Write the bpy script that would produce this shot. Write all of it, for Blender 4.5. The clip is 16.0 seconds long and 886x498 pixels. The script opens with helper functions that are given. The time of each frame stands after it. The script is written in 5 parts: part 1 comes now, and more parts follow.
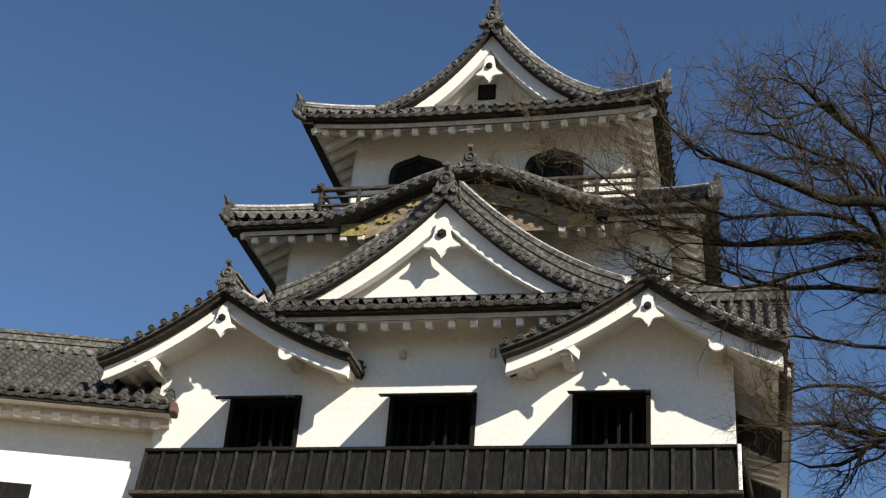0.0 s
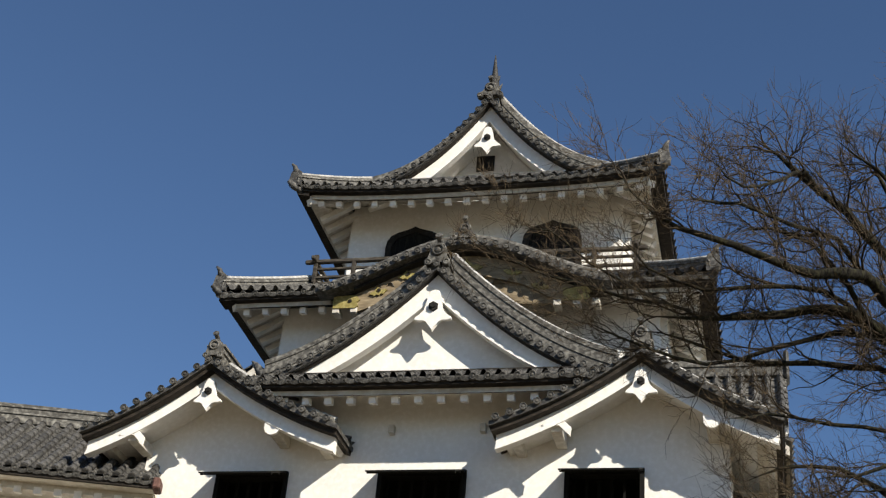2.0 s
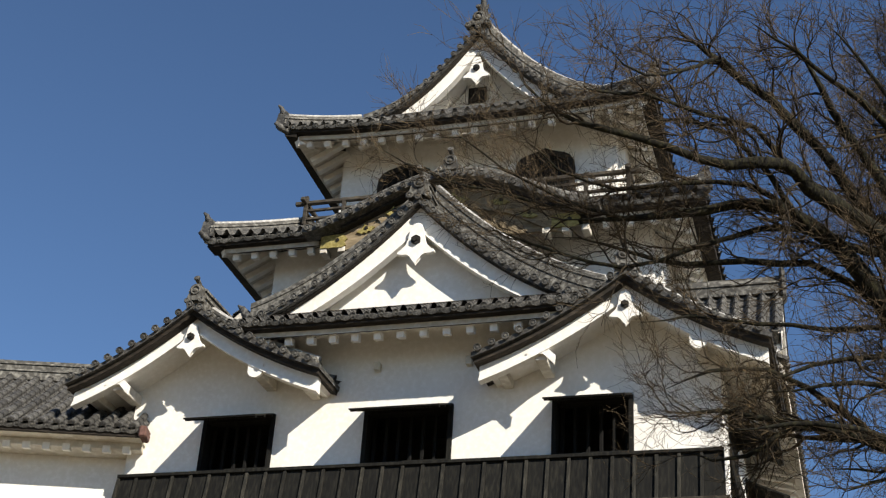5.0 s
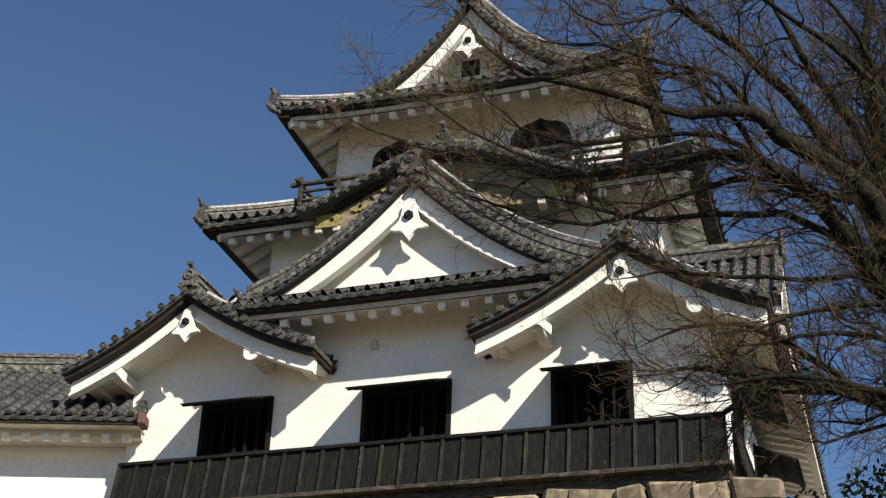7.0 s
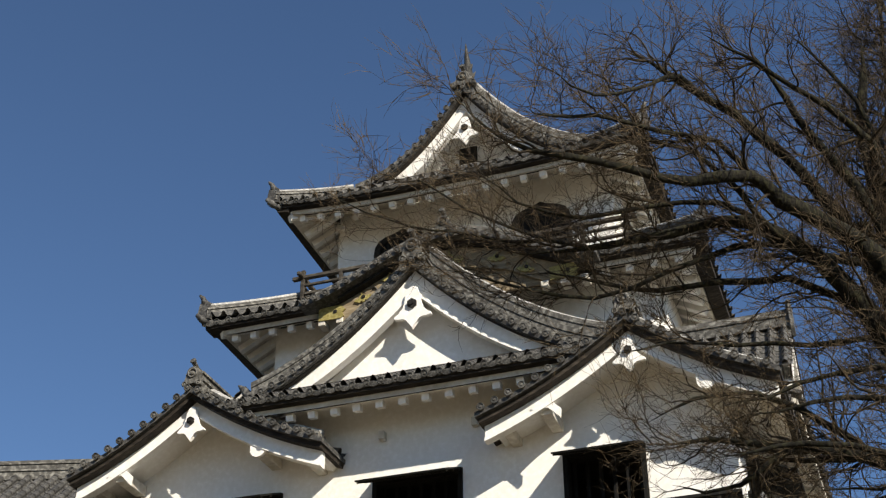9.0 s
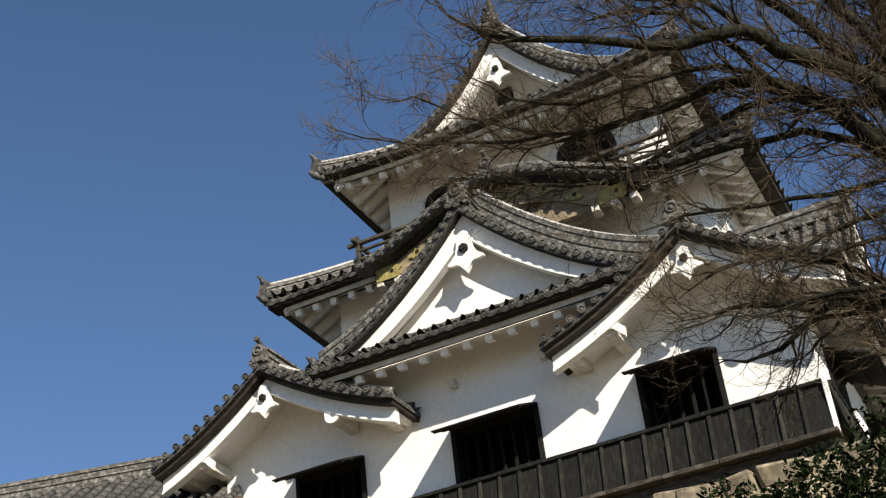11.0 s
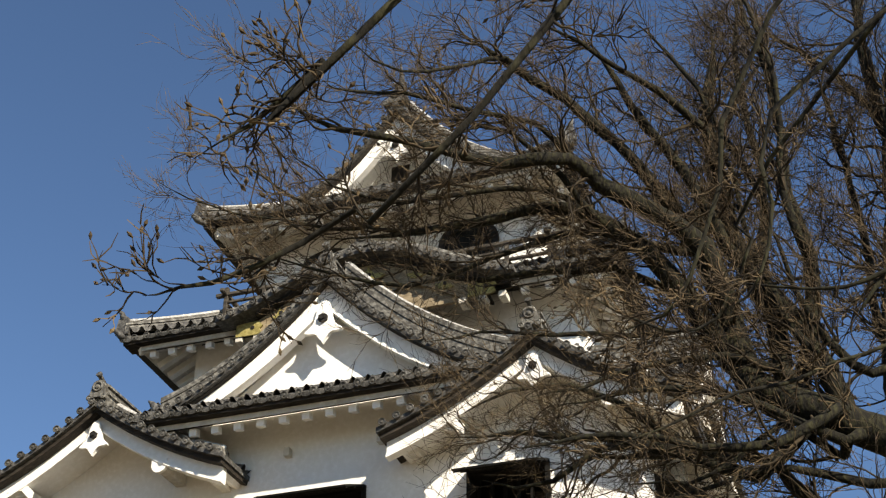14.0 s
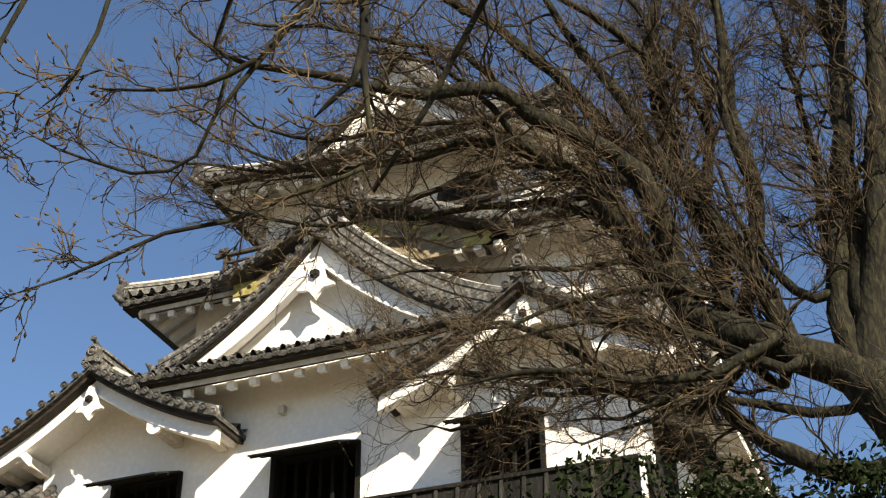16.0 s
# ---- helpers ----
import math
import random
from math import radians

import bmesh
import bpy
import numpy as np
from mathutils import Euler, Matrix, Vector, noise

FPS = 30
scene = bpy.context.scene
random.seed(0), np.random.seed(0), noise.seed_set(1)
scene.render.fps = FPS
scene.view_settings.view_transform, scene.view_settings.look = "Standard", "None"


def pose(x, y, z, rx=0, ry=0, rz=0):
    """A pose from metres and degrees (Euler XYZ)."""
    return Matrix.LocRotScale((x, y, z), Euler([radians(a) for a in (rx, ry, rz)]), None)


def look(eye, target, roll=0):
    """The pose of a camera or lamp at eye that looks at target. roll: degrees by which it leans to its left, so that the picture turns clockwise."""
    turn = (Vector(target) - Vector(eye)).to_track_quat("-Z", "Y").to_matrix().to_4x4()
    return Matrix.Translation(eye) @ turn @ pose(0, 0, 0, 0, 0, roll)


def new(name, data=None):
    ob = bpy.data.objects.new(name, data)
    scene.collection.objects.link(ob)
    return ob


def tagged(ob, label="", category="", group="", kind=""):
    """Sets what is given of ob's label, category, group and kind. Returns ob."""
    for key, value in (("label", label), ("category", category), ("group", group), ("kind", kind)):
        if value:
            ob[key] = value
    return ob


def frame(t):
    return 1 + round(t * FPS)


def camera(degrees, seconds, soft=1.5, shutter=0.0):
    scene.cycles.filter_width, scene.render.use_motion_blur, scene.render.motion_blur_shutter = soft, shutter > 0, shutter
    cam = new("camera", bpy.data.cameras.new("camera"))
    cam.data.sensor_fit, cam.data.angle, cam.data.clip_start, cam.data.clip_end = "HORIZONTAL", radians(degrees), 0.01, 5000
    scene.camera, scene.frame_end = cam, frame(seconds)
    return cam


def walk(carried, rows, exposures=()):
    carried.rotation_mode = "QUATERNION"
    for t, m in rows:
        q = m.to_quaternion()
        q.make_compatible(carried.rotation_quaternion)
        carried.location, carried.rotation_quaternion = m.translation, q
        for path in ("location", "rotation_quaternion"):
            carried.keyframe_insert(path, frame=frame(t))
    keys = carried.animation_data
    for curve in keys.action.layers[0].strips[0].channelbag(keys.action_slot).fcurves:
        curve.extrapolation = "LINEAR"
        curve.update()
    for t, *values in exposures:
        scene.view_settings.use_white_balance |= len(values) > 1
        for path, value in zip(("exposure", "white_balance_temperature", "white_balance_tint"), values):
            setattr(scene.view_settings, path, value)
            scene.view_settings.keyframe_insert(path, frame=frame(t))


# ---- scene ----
cam = camera(35.7, 16.0, soft=1.25)
PATH = [
    (0, (6.357, -25.995, 0.933), (5.936, -24.286, 1.883), 4.5),
    (0.5, (6.477, -25.814, 0.993), (6.048, -24.119, 1.964), 4.9),
    (1, (6.581, -25.609, 1.062), (6.147, -23.931, 2.06), 5.1),
    (1.5, (6.75, -25.486, 1.129), (6.308, -23.824, 2.15), 5.3),
    (2, (6.891, -25.416, 1.217), (6.443, -23.767, 2.257), 5.4),
    (2.5, (7.058, -25.312, 1.274), (6.602, -23.671, 2.322), 5.4),
    (3, (7.271, -25.139, 1.3), (6.803, -23.501, 2.347), 5.2),
    (3.5, (7.53, -24.88, 1.335), (7.045, -23.238, 2.369), 5.0),
    (4, (7.792, -24.63, 1.314), (7.29, -22.983, 2.33), 4.7),
    (4.5, (8.011, -24.442, 1.328), (7.493, -22.786, 2.322), 4.2),
    (5, (8.253, -24.238, 1.306), (7.72, -22.575, 2.28), 3.8),
    (5.2, (8.339, -24.188, 1.295), (7.799, -22.521, 2.261), 3.7),
    (7.5, (8.711, -23.648, 1.363), (8.15, -21.982, 2.317), 1.4),
    (8, (8.644, -23.645, 1.424), (8.098, -22.013, 2.443), 1.2),
    (8.2, (8.633, -23.635, 1.424), (8.09, -22.017, 2.466), 1.1),
    (10.3, (8.868, -22.874, 1.07), (8.254, -21.309, 2.154), -4.2),
    (10.5, (8.923, -22.778, 1.056), (8.292, -21.212, 2.127), -5.0),
    (11, (9.084, -22.627, 0.946), (8.411, -21.058, 1.987), -7.1),
    (11.5, (9.201, -22.435, 1.022), (8.525, -20.87, 2.068), -7.6),
    (12, (9.347, -22.185, 1.181), (8.702, -20.633, 2.265), -5.6),
    (12.5, (9.482, -22.056, 1.268), (8.875, -20.506, 2.377), -3.3),
    (13, (9.62, -22.05, 1.274), (9.051, -20.494, 2.394), -1.6),
    (13.5, (9.82, -22.041, 1.246), (9.272, -20.48, 2.37), -0.3),
    (14, (10.088, -22.217, 1.167), (9.547, -20.648, 2.283), 0.3),
    (14.5, (10.29, -22.123, 1.112), (9.735, -20.552, 2.22), 0.4),
    (15, (10.522, -21.857, 1.185), (9.944, -20.287, 2.282), -0.3),
    (15.5, (10.695, -21.622, 1.202), (10.103, -20.057, 2.296), -0.6),
    (16, (10.884, -21.435, 1.208), (10.275, -19.859, 2.277), -0.6),
]
EXPOSURE = [(0, 0.48, 6600, 10), (5, 0.57, 6600, 10), (8, 0.47, 6650, 10), (10.5, 0.68, 6700, 10), (13, 0.8, 6800, 10), (14, 0.88, 7000, 10), (14.5, 0.97, 7300, 10), (16, 1.15, 7400, 10)]
walk(cam, [(t, look(e, g, r)) for t, e, g, r in PATH], EXPOSURE)

# ---- world, sun, exposure ----
SUN = Vector((1.2, -1.0, 0.97)).normalized()
world = bpy.data.worlds.new("world")
scene.world = world
world.use_nodes = True
wn = world.node_tree
sky = wn.nodes.new("ShaderNodeTexSky")
sky.sky_type = "NISHITA"
sky.sun_disc = False
sky.sun_elevation = math.asin(SUN.z)
sky.sun_rotation = math.atan2(SUN.x, SUN.y)
sky.altitude = 100
sky.air_density, sky.dust_density, sky.ozone_density = 0.95, 0.0, 6.0
wn.nodes["Background"].inputs[1].default_value = 0.076
wn.links.new(sky.outputs[0], wn.nodes["Background"].inputs[0])
sun = new("sun", bpy.data.lights.new("sun", "SUN"))
sun.data.energy, sun.data.angle, sun.data.color = 5.0, radians(0.55), (1.0, 0.93, 0.82)
sun.matrix_world = look(SUN * 60, (0, 0, 0))


# ---- materials ----
def material(name, base, rough=0.8, metal=0.0, dark=None, light=None, grain=18.0, stain=1.2, bump=0.25, bump_scale=30.0,
             stretch=(1, 1, 1), per_piece=0.0, spread=0.5):
    """A surface with a coarse stain, a fine grain, relief and, where asked, a tone of its own for each piece."""
    m = bpy.data.materials.new(name)
    m.use_nodes = True
    nt = m.node_tree
    N, K = nt.nodes, nt.links
    b = N["Principled BSDF"]
    co = N.new("ShaderNodeTexCoord")
    mp = N.new("ShaderNodeMapping")
    mp.inputs["Scale"].default_value = stretch
    K.new(co.outputs["Object"], mp.inputs[0])
    n1, n2 = N.new("ShaderNodeTexNoise"), N.new("ShaderNodeTexNoise")
    n1.inputs["Scale"].default_value, n1.inputs["Detail"].default_value, n1.inputs["Roughness"].default_value = stain, 6, 0.65
    n2.inputs["Scale"].default_value, n2.inputs["Detail"].default_value = grain, 4
    K.new(mp.outputs[0], n1.inputs["Vector"])
    K.new(mp.outputs[0], n2.inputs["Vector"])
    dark = dark or tuple(c * 0.6 for c in base)
    light = light or tuple(min(1, c * 1.25) for c in base)
    r1 = N.new("ShaderNodeValToRGB")
    r1.color_ramp.elements[0].position, r1.color_ramp.elements[1].position = 0.5 - spread / 2, 0.5 + spread / 2
    r1.color_ramp.elements[0].color, r1.color_ramp.elements[1].color = (*dark, 1), (*base, 1)
    K.new(n1.outputs[0], r1.inputs[0])
    r2 = N.new("ShaderNodeValToRGB")
    r2.color_ramp.elements[0].position, r2.color_ramp.elements[1].position = 0.45, 0.75
    K.new(n2.outputs[0], r2.inputs[0])
    mx = N.new("ShaderNodeMix")
    mx.data_type = "RGBA"
    K.new(r2.outputs[0], mx.inputs["Factor"])
    K.new(r1.outputs[0], mx.inputs["A"])
    mx.inputs["B"].default_value = (*light, 1)
    out = mx.outputs["Result"]
    if per_piece:
        ob = N.new("ShaderNodeObjectInfo")
        ge = N.new("ShaderNodeNewGeometry")
        ad = N.new("ShaderNodeMath")
        ad.operation = "ADD"
        K.new(ob.outputs["Random"], ad.inputs[0])
        K.new(ge.outputs["Random Per Island"], ad.inputs[1])
        fr = N.new("ShaderNodeMath")
        fr.operation = "FRACT"
        K.new(ad.outputs[0], fr.inputs[0])
        mr = N.new("ShaderNodeMapRange")
        mr.inputs["To Min"].default_value, mr.inputs["To Max"].default_value = 1 - per_piece, 1 + per_piece
        K.new(fr.outputs[0], mr.inputs[0])
        hs = N.new("ShaderNodeHueSaturation")
        K.new(mr.outputs[0], hs.inputs["Value"])
        K.new(out, hs.inputs["Color"])
        out = hs.outputs[0]
    K.new(out, b.inputs["Base Color"])
    b.inputs["Specular IOR Level"].default_value = 0.25
    b.inputs["Roughness"].default_value, b.inputs["Metallic"].default_value = rough, metal
    if bump:
        n3 = N.new("ShaderNodeTexNoise")
        n3.inputs["Scale"].default_value, n3.inputs["Detail"].default_value = bump_scale, 5
        K.new(mp.outputs[0], n3.inputs["Vector"])
        bp = N.new("ShaderNodeBump")
        bp.inputs["Strength"].default_value, bp.inputs["Distance"].default_value = bump, 0.02
        K.new(n3.outputs[0], bp.inputs["Height"])
        K.new(bp.outputs[0], b.inputs["Normal"])
    return m


PLASTER = material("white_plaster", (0.80, 0.78, 0.73), 0.85, dark=(0.70, 0.67, 0.61), light=(0.84, 0.82, 0.78), grain=9, stain=0.7, bump=0.12, bump_scale=14)
# plaster for undersides: the eaves' shade is put into its darker, browner colour
SOFFIT = material("shaded_plaster", (0.62, 0.58, 0.50), 0.9, dark=(0.42, 0.385, 0.32), light=(0.70, 0.67, 0.60), grain=7, stain=1.5, bump=0.15, bump_scale=18)
TILE = material("roof_tile", (0.062, 0.06, 0.056), 0.6, dark=(0.022, 0.021, 0.02), light=(0.15, 0.145, 0.13), grain=14, stain=2.5, bump=0.3, bump_scale=40, per_piece=0.35)
RIDGE = material("ridge_tile", (0.105, 0.10, 0.088), 0.65, dark=(0.026, 0.024, 0.021), light=(0.25, 0.24, 0.21), grain=10, stain=3, bump=0.35, bump_scale=35, per_piece=0.25)
CAP = material("end_tile", (0.068, 0.065, 0.058), 0.6, dark=(0.02, 0.019, 0.017), light=(0.16, 0.153, 0.135), grain=25, stain=6, bump=0.3, bump_scale=60, per_piece=0.4)
BLACKWOOD = material("black_board", (0.006, 0.006, 0.0048), 0.85, dark=(0.002, 0.002, 0.0018), light=(0.017, 0.016, 0.012), grain=22, stain=1.6, bump=0.3, bump_scale=24, stretch=(1, 1, 0.12), per_piece=0.3)
BATTEN = material("weathered_batten", (0.022, 0.021, 0.017), 0.85, dark=(0.010, 0.010, 0.008), light=(0.05, 0.046, 0.036), grain=20, stain=2, bump=0.3, stretch=(1, 1, 0.15), per_piece=0.4)
# near-black, for the window bars and the flank's painted-dark openings
NEARBLACK = material("near_black", (0.004, 0.004, 0.0035), 0.9, dark=(0.002, 0.002, 0.002), light=(0.008, 0.007, 0.006), grain=20, bump=0.2)
DARKWOOD = material("dark_wood", (0.022, 0.017, 0.013), 0.8, dark=(0.008, 0.007, 0.005), light=(0.05, 0.04, 0.03), grain=20, stain=2, bump=0.3, bump_scale=25, stretch=(0.2, 1, 1), per_piece=0.25)
LACQUER = material("black_lacquer", (0.012, 0.009, 0.006), 0.7, dark=(0.01, 0.009, 0.008), light=(0.03, 0.028, 0.024), grain=15, stain=2, bump=0.1)
RAILWOOD = material("weathered_wood", (0.05, 0.042, 0.033), 0.8, dark=(0.02, 0.017, 0.013), light=(0.11, 0.095, 0.072), grain=16, stain=2, bump=0.3, stretch=(0.3, 1, 1), per_piece=0.2)
# ridge caps: the sun's glint on the tiles is painted as a pale colour
GLINTCAP = material("glint_ridge_cap", (0.42, 0.41, 0.38), 0.5, dark=(0.16, 0.155, 0.145), light=(0.60, 0.585, 0.55), grain=14, stain=3, bump=0.25, bump_scale=30)
TIMBER = material("brown_timber", (0.25, 0.195, 0.12), 0.8, dark=(0.13, 0.10, 0.062), light=(0.34, 0.275, 0.18), grain=16, stain=2, bump=0.3, stretch=(0.25, 1, 1))
GOLD = material("gold_leaf", (0.34, 0.285, 0.09), 0.6, 0.15, dark=(0.18, 0.145, 0.05), light=(0.43, 0.37, 0.15), grain=20, stain=5, bump=0.25, bump_scale=50)
STONE = material("wall_stone", (0.22, 0.18, 0.125), 0.95, dark=(0.09, 0.078, 0.055), light=(0.36, 0.30, 0.20), grain=6, stain=1.2, bump=0.9, bump_scale=5, per_piece=0.35)
EARTH = material("earth", (0.17, 0.13, 0.08), 0.95, dark=(0.09, 0.075, 0.045), light=(0.24, 0.2, 0.13), grain=5, stain=0.4, bump=0.8, bump_scale=6)
BARK = material("bark", (0.011, 0.0098, 0.006), 0.95, dark=(0.004, 0.0036, 0.0025), light=(0.036, 0.034, 0.015), grain=30, stain=2.2, bump=0.9, bump_scale=30, stretch=(1, 1, 0.35))
BRANCH = material("branch_bark", (0.030, 0.021, 0.012), 0.9, dark=(0.009, 0.007, 0.004), light=(0.085, 0.062, 0.033), grain=12, stain=1.0, bump=0.0)
TWIG = material("twig_bark", (0.066, 0.046, 0.025), 0.9, dark=(0.02, 0.015, 0.009), light=(0.14, 0.10, 0.052), grain=12, stain=1.0, bump=0.0)
LEAF = material("evergreen_leaf", (0.008, 0.014, 0.004), 0.8, dark=(0.003, 0.006, 0.002), light=(0.016, 0.025, 0.006), grain=10, stain=2, bump=0.0, per_piece=0.4)
LEAF.node_tree.nodes["Principled BSDF"].inputs["Specular IOR Level"].default_value = 0.06
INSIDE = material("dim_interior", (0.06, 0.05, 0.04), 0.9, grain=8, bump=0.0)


# ---- building blocks ----
def link(name, bm, mat, parent=None, label="", smooth=False):
    me = bpy.data.meshes.new(name)
    bmesh.ops.recalc_face_normals(bm, faces=bm.faces)
    if smooth:
        for f in bm.faces:
            f.smooth = True
    bm.to_mesh(me)
    bm.free()
    me.materials.append(mat)
    ob = new(name, me)
    ob.parent = parent
    return tagged(ob, label) if label else ob


def part(name, bm, mat, parent, label="", smooth=False):
    return link(name, bm, mat, parent, label, smooth)


def shared(name, me, m, parent):
    """One more piece on a mesh that alike pieces share."""
    ob = new(name, me)
    ob.parent = parent
    ob.matrix_local = m
    return ob


def holder(name, parent=None, at=(0, 0, 0)):
    ob = new(name)
    ob.empty_display_size = 0.3
    ob.location = at
    ob.parent = parent
    return ob


def box(bm, x0, x1, y0, y1, z0, z1, m=None):
    vs = [bm.verts.new((x, y, z)) for x in (x0, x1) for y in (y0, y1) for z in (z0, z1)]
    if m is not None:
        for v in vs:
            v.co = m @ v.co
    for i in ((0, 1, 3, 2), (4, 6, 7, 5), (0, 4, 5, 1), (2, 3, 7, 6), (0, 2, 6, 4), (1, 5, 7, 3)):
        bm.faces.new([vs[k] for k in i])
    return vs


def boxed(x0, x1, y0, y1, z0, z1, bevel=0.0):
    bm = bmesh.new()
    box(bm, x0, x1, y0, y1, z0, z1)
    if bevel:
        bmesh.ops.bevel(bm, geom=bm.edges[:], offset=bevel, segments=1, affect="EDGES")
    return bm


def slab(bm, top, bot, y0, y1):
    """A solid between two lines of (x, z) points, from y0 to y1."""
    n = len(top)
    rows = [[bm.verts.new((x, y, z)) for x, z in line] for y in (y0, y1) for line in (top, bot)]
    ta, ba, tb, bb = rows
    for i in range(n - 1):
        bm.faces.new((ta[i], ta[i + 1], ba[i + 1], ba[i]))
        bm.faces.new((tb[i], bb[i], bb[i + 1], tb[i + 1]))
        bm.faces.new((ta[i], tb[i], tb[i + 1], ta[i + 1]))
        bm.faces.new((ba[i], ba[i + 1], bb[i + 1], bb[i]))
    for i in (0, n - 1):
        bm.faces.new((ta[i], ba[i], bb[i], tb[i]))


def plate(bm, outline, y0, y1):
    """A flat shape, drawn in (x, z), from y0 to y1."""
    a = [bm.verts.new((x, y0, z)) for x, z in outline]
    b = [bm.verts.new((x, y1, z)) for x, z in outline]
    bm.faces.new(a)
    bm.faces.new(b[::-1])
    for i in range(len(a)):
        j = (i + 1) % len(a)
        bm.faces.new((a[i], b[i], b[j], a[j]))


def wall_with_holes(bm, xs, zs, holes, y0, y1):
    """A thick wall over a grid of (x, z) lines; holes are cells (i, k) that stay open right through."""
    V = {}

    def v(i, k, y):
        key = (i, k, y)
        if key not in V:
            V[key] = bm.verts.new((xs[i], y, zs[k]))
        return V[key]
    nx, nz = len(xs) - 1, len(zs) - 1
    solid = lambda i, k: 0 <= i < nx and 0 <= k < nz and (i, k) not in holes
    for i in range(nx):
        for k in range(nz):
            if not solid(i, k):
                continue
            for y in (y0, y1):
                bm.faces.new((v(i, k, y), v(i + 1, k, y), v(i + 1, k + 1, y), v(i, k + 1, y)))
            for di, dk, a, b in ((-1, 0, (i, k), (i, k + 1)), (1, 0, (i + 1, k), (i + 1, k + 1)), (0, -1, (i, k), (i + 1, k)), (0, 1, (i, k + 1), (i + 1, k + 1))):
                if not solid(i + di, k + dk):
                    bm.faces.new((v(*a, y0), v(*b, y0), v(*b, y1), v(*a, y1)))


def tube(verts, faces, pts, radii, sides=6):
    """A tapered tube along points, added to plain lists of vertices and faces."""
    base = len(verts)
    n = len(pts)
    side = Vector((0.3, 0.2, 0.93))
    for i, p in enumerate(pts):
        d = (pts[min(i + 1, n - 1)] - pts[max(i - 1, 0)])
        d = d.normalized() if d.length > 1e-6 else Vector((0, 0, 1))
        a = d.cross(side)
        if a.length < 0.05:
            a = d.cross(Vector((1, 0, 0)))
        a.normalize()
        b = d.cross(a)
        for k in range(sides):
            w = 2 * math.pi * k / sides
            verts.append(p + (a * math.cos(w) + b * math.sin(w)) * radii[i])
    for i in range(n - 1):
        for k in range(sides):
            j = (k + 1) % sides
            faces.append((base + i * sides + k, base + i * sides + j, base + (i + 1) * sides + j, base + (i + 1) * sides + k))
    faces.append(tuple(base + (n - 1) * sides + k for k in range(sides)))


def from_lists(name, verts, faces, mat, parent=None, smooth=True):
    me = bpy.data.meshes.new(name)
    me.from_pydata([tuple(v) for v in verts], [], faces)
    if smooth:
        me.polygons.foreach_set("use_smooth", [True] * len(me.polygons))
    me.materials.append(mat)
    ob = new(name, me)
    ob.parent = parent
    return ob


def end_tile_mesh():
    """A round end tile: a short barrel along y with a raised rim, a sunk disc and a boss on its face."""
    bm = bmesh.new()
    n = 12
    rings = [(0.30, 0.07), (0.02, 0.072), (0.0, 0.077), (-0.02, 0.077), (-0.025, 0.062), (-0.010, 0.056), (-0.010, 0.030), (-0.024, 0.020)]
    rows = [[bm.verts.new((r * math.cos(2 * math.pi * k / n), y, r * math.sin(2 * math.pi * k / n))) for k in range(n)] for y, r in rings]
    for a, b in zip(rows, rows[1:]):
        for k in range(n):
            bm.faces.new((a[k], a[(k + 1) % n], b[(k + 1) % n], b[k]))
    bm.faces.new(rows[-1])
    bm.faces.new(rows[0][::-1])
    bmesh.ops.recalc_face_normals(bm, faces=bm.faces)
    me = bpy.data.meshes.new("round_end_tile")
    bm.to_mesh(me)
    bm.free()
    me.materials.append(CAP)
    return me


def pan_tile_mesh():
    """The hanging lip between two round end tiles: a shallow crescent."""
    bm = bmesh.new()
    top = [(x, 0.045 - 0.035 * (1 - (x / 0.13) ** 2)) for x in (-0.13, -0.065, 0.0, 0.065, 0.13)]
    bot = [(x, -0.02 - 0.055 * (1 - (x / 0.13) ** 2)) for x, z in top]
    slab(bm, top, bot, -0.01, 0.24)
    bmesh.ops.recalc_face_normals(bm, faces=bm.faces)
    me = bpy.data.meshes.new("pan_end_tile")
    bm.to_mesh(me)
    bm.free()
    me.materials.append(CAP)
    return me


def beam_mesh(name, sx, sy, sz, mat, bevel=0.008):
    bm = boxed(-sx / 2, sx / 2, 0, sy, -sz, 0, bevel)
    bmesh.ops.recalc_face_normals(bm, faces=bm.faces)
    me = bpy.data.meshes.new(name)
    bm.to_mesh(me)
    bm.free()
    me.materials.append(mat)
    return me


END_TILE, PAN_TILE = end_tile_mesh(), pan_tile_mesh()
RAFTER = beam_mesh("rafter", 0.17, 0.95, 0.16, PLASTER)


RAFTER_END = beam_mesh("rafter_end", 0.16, 0.17, 0.15, PLASTER)


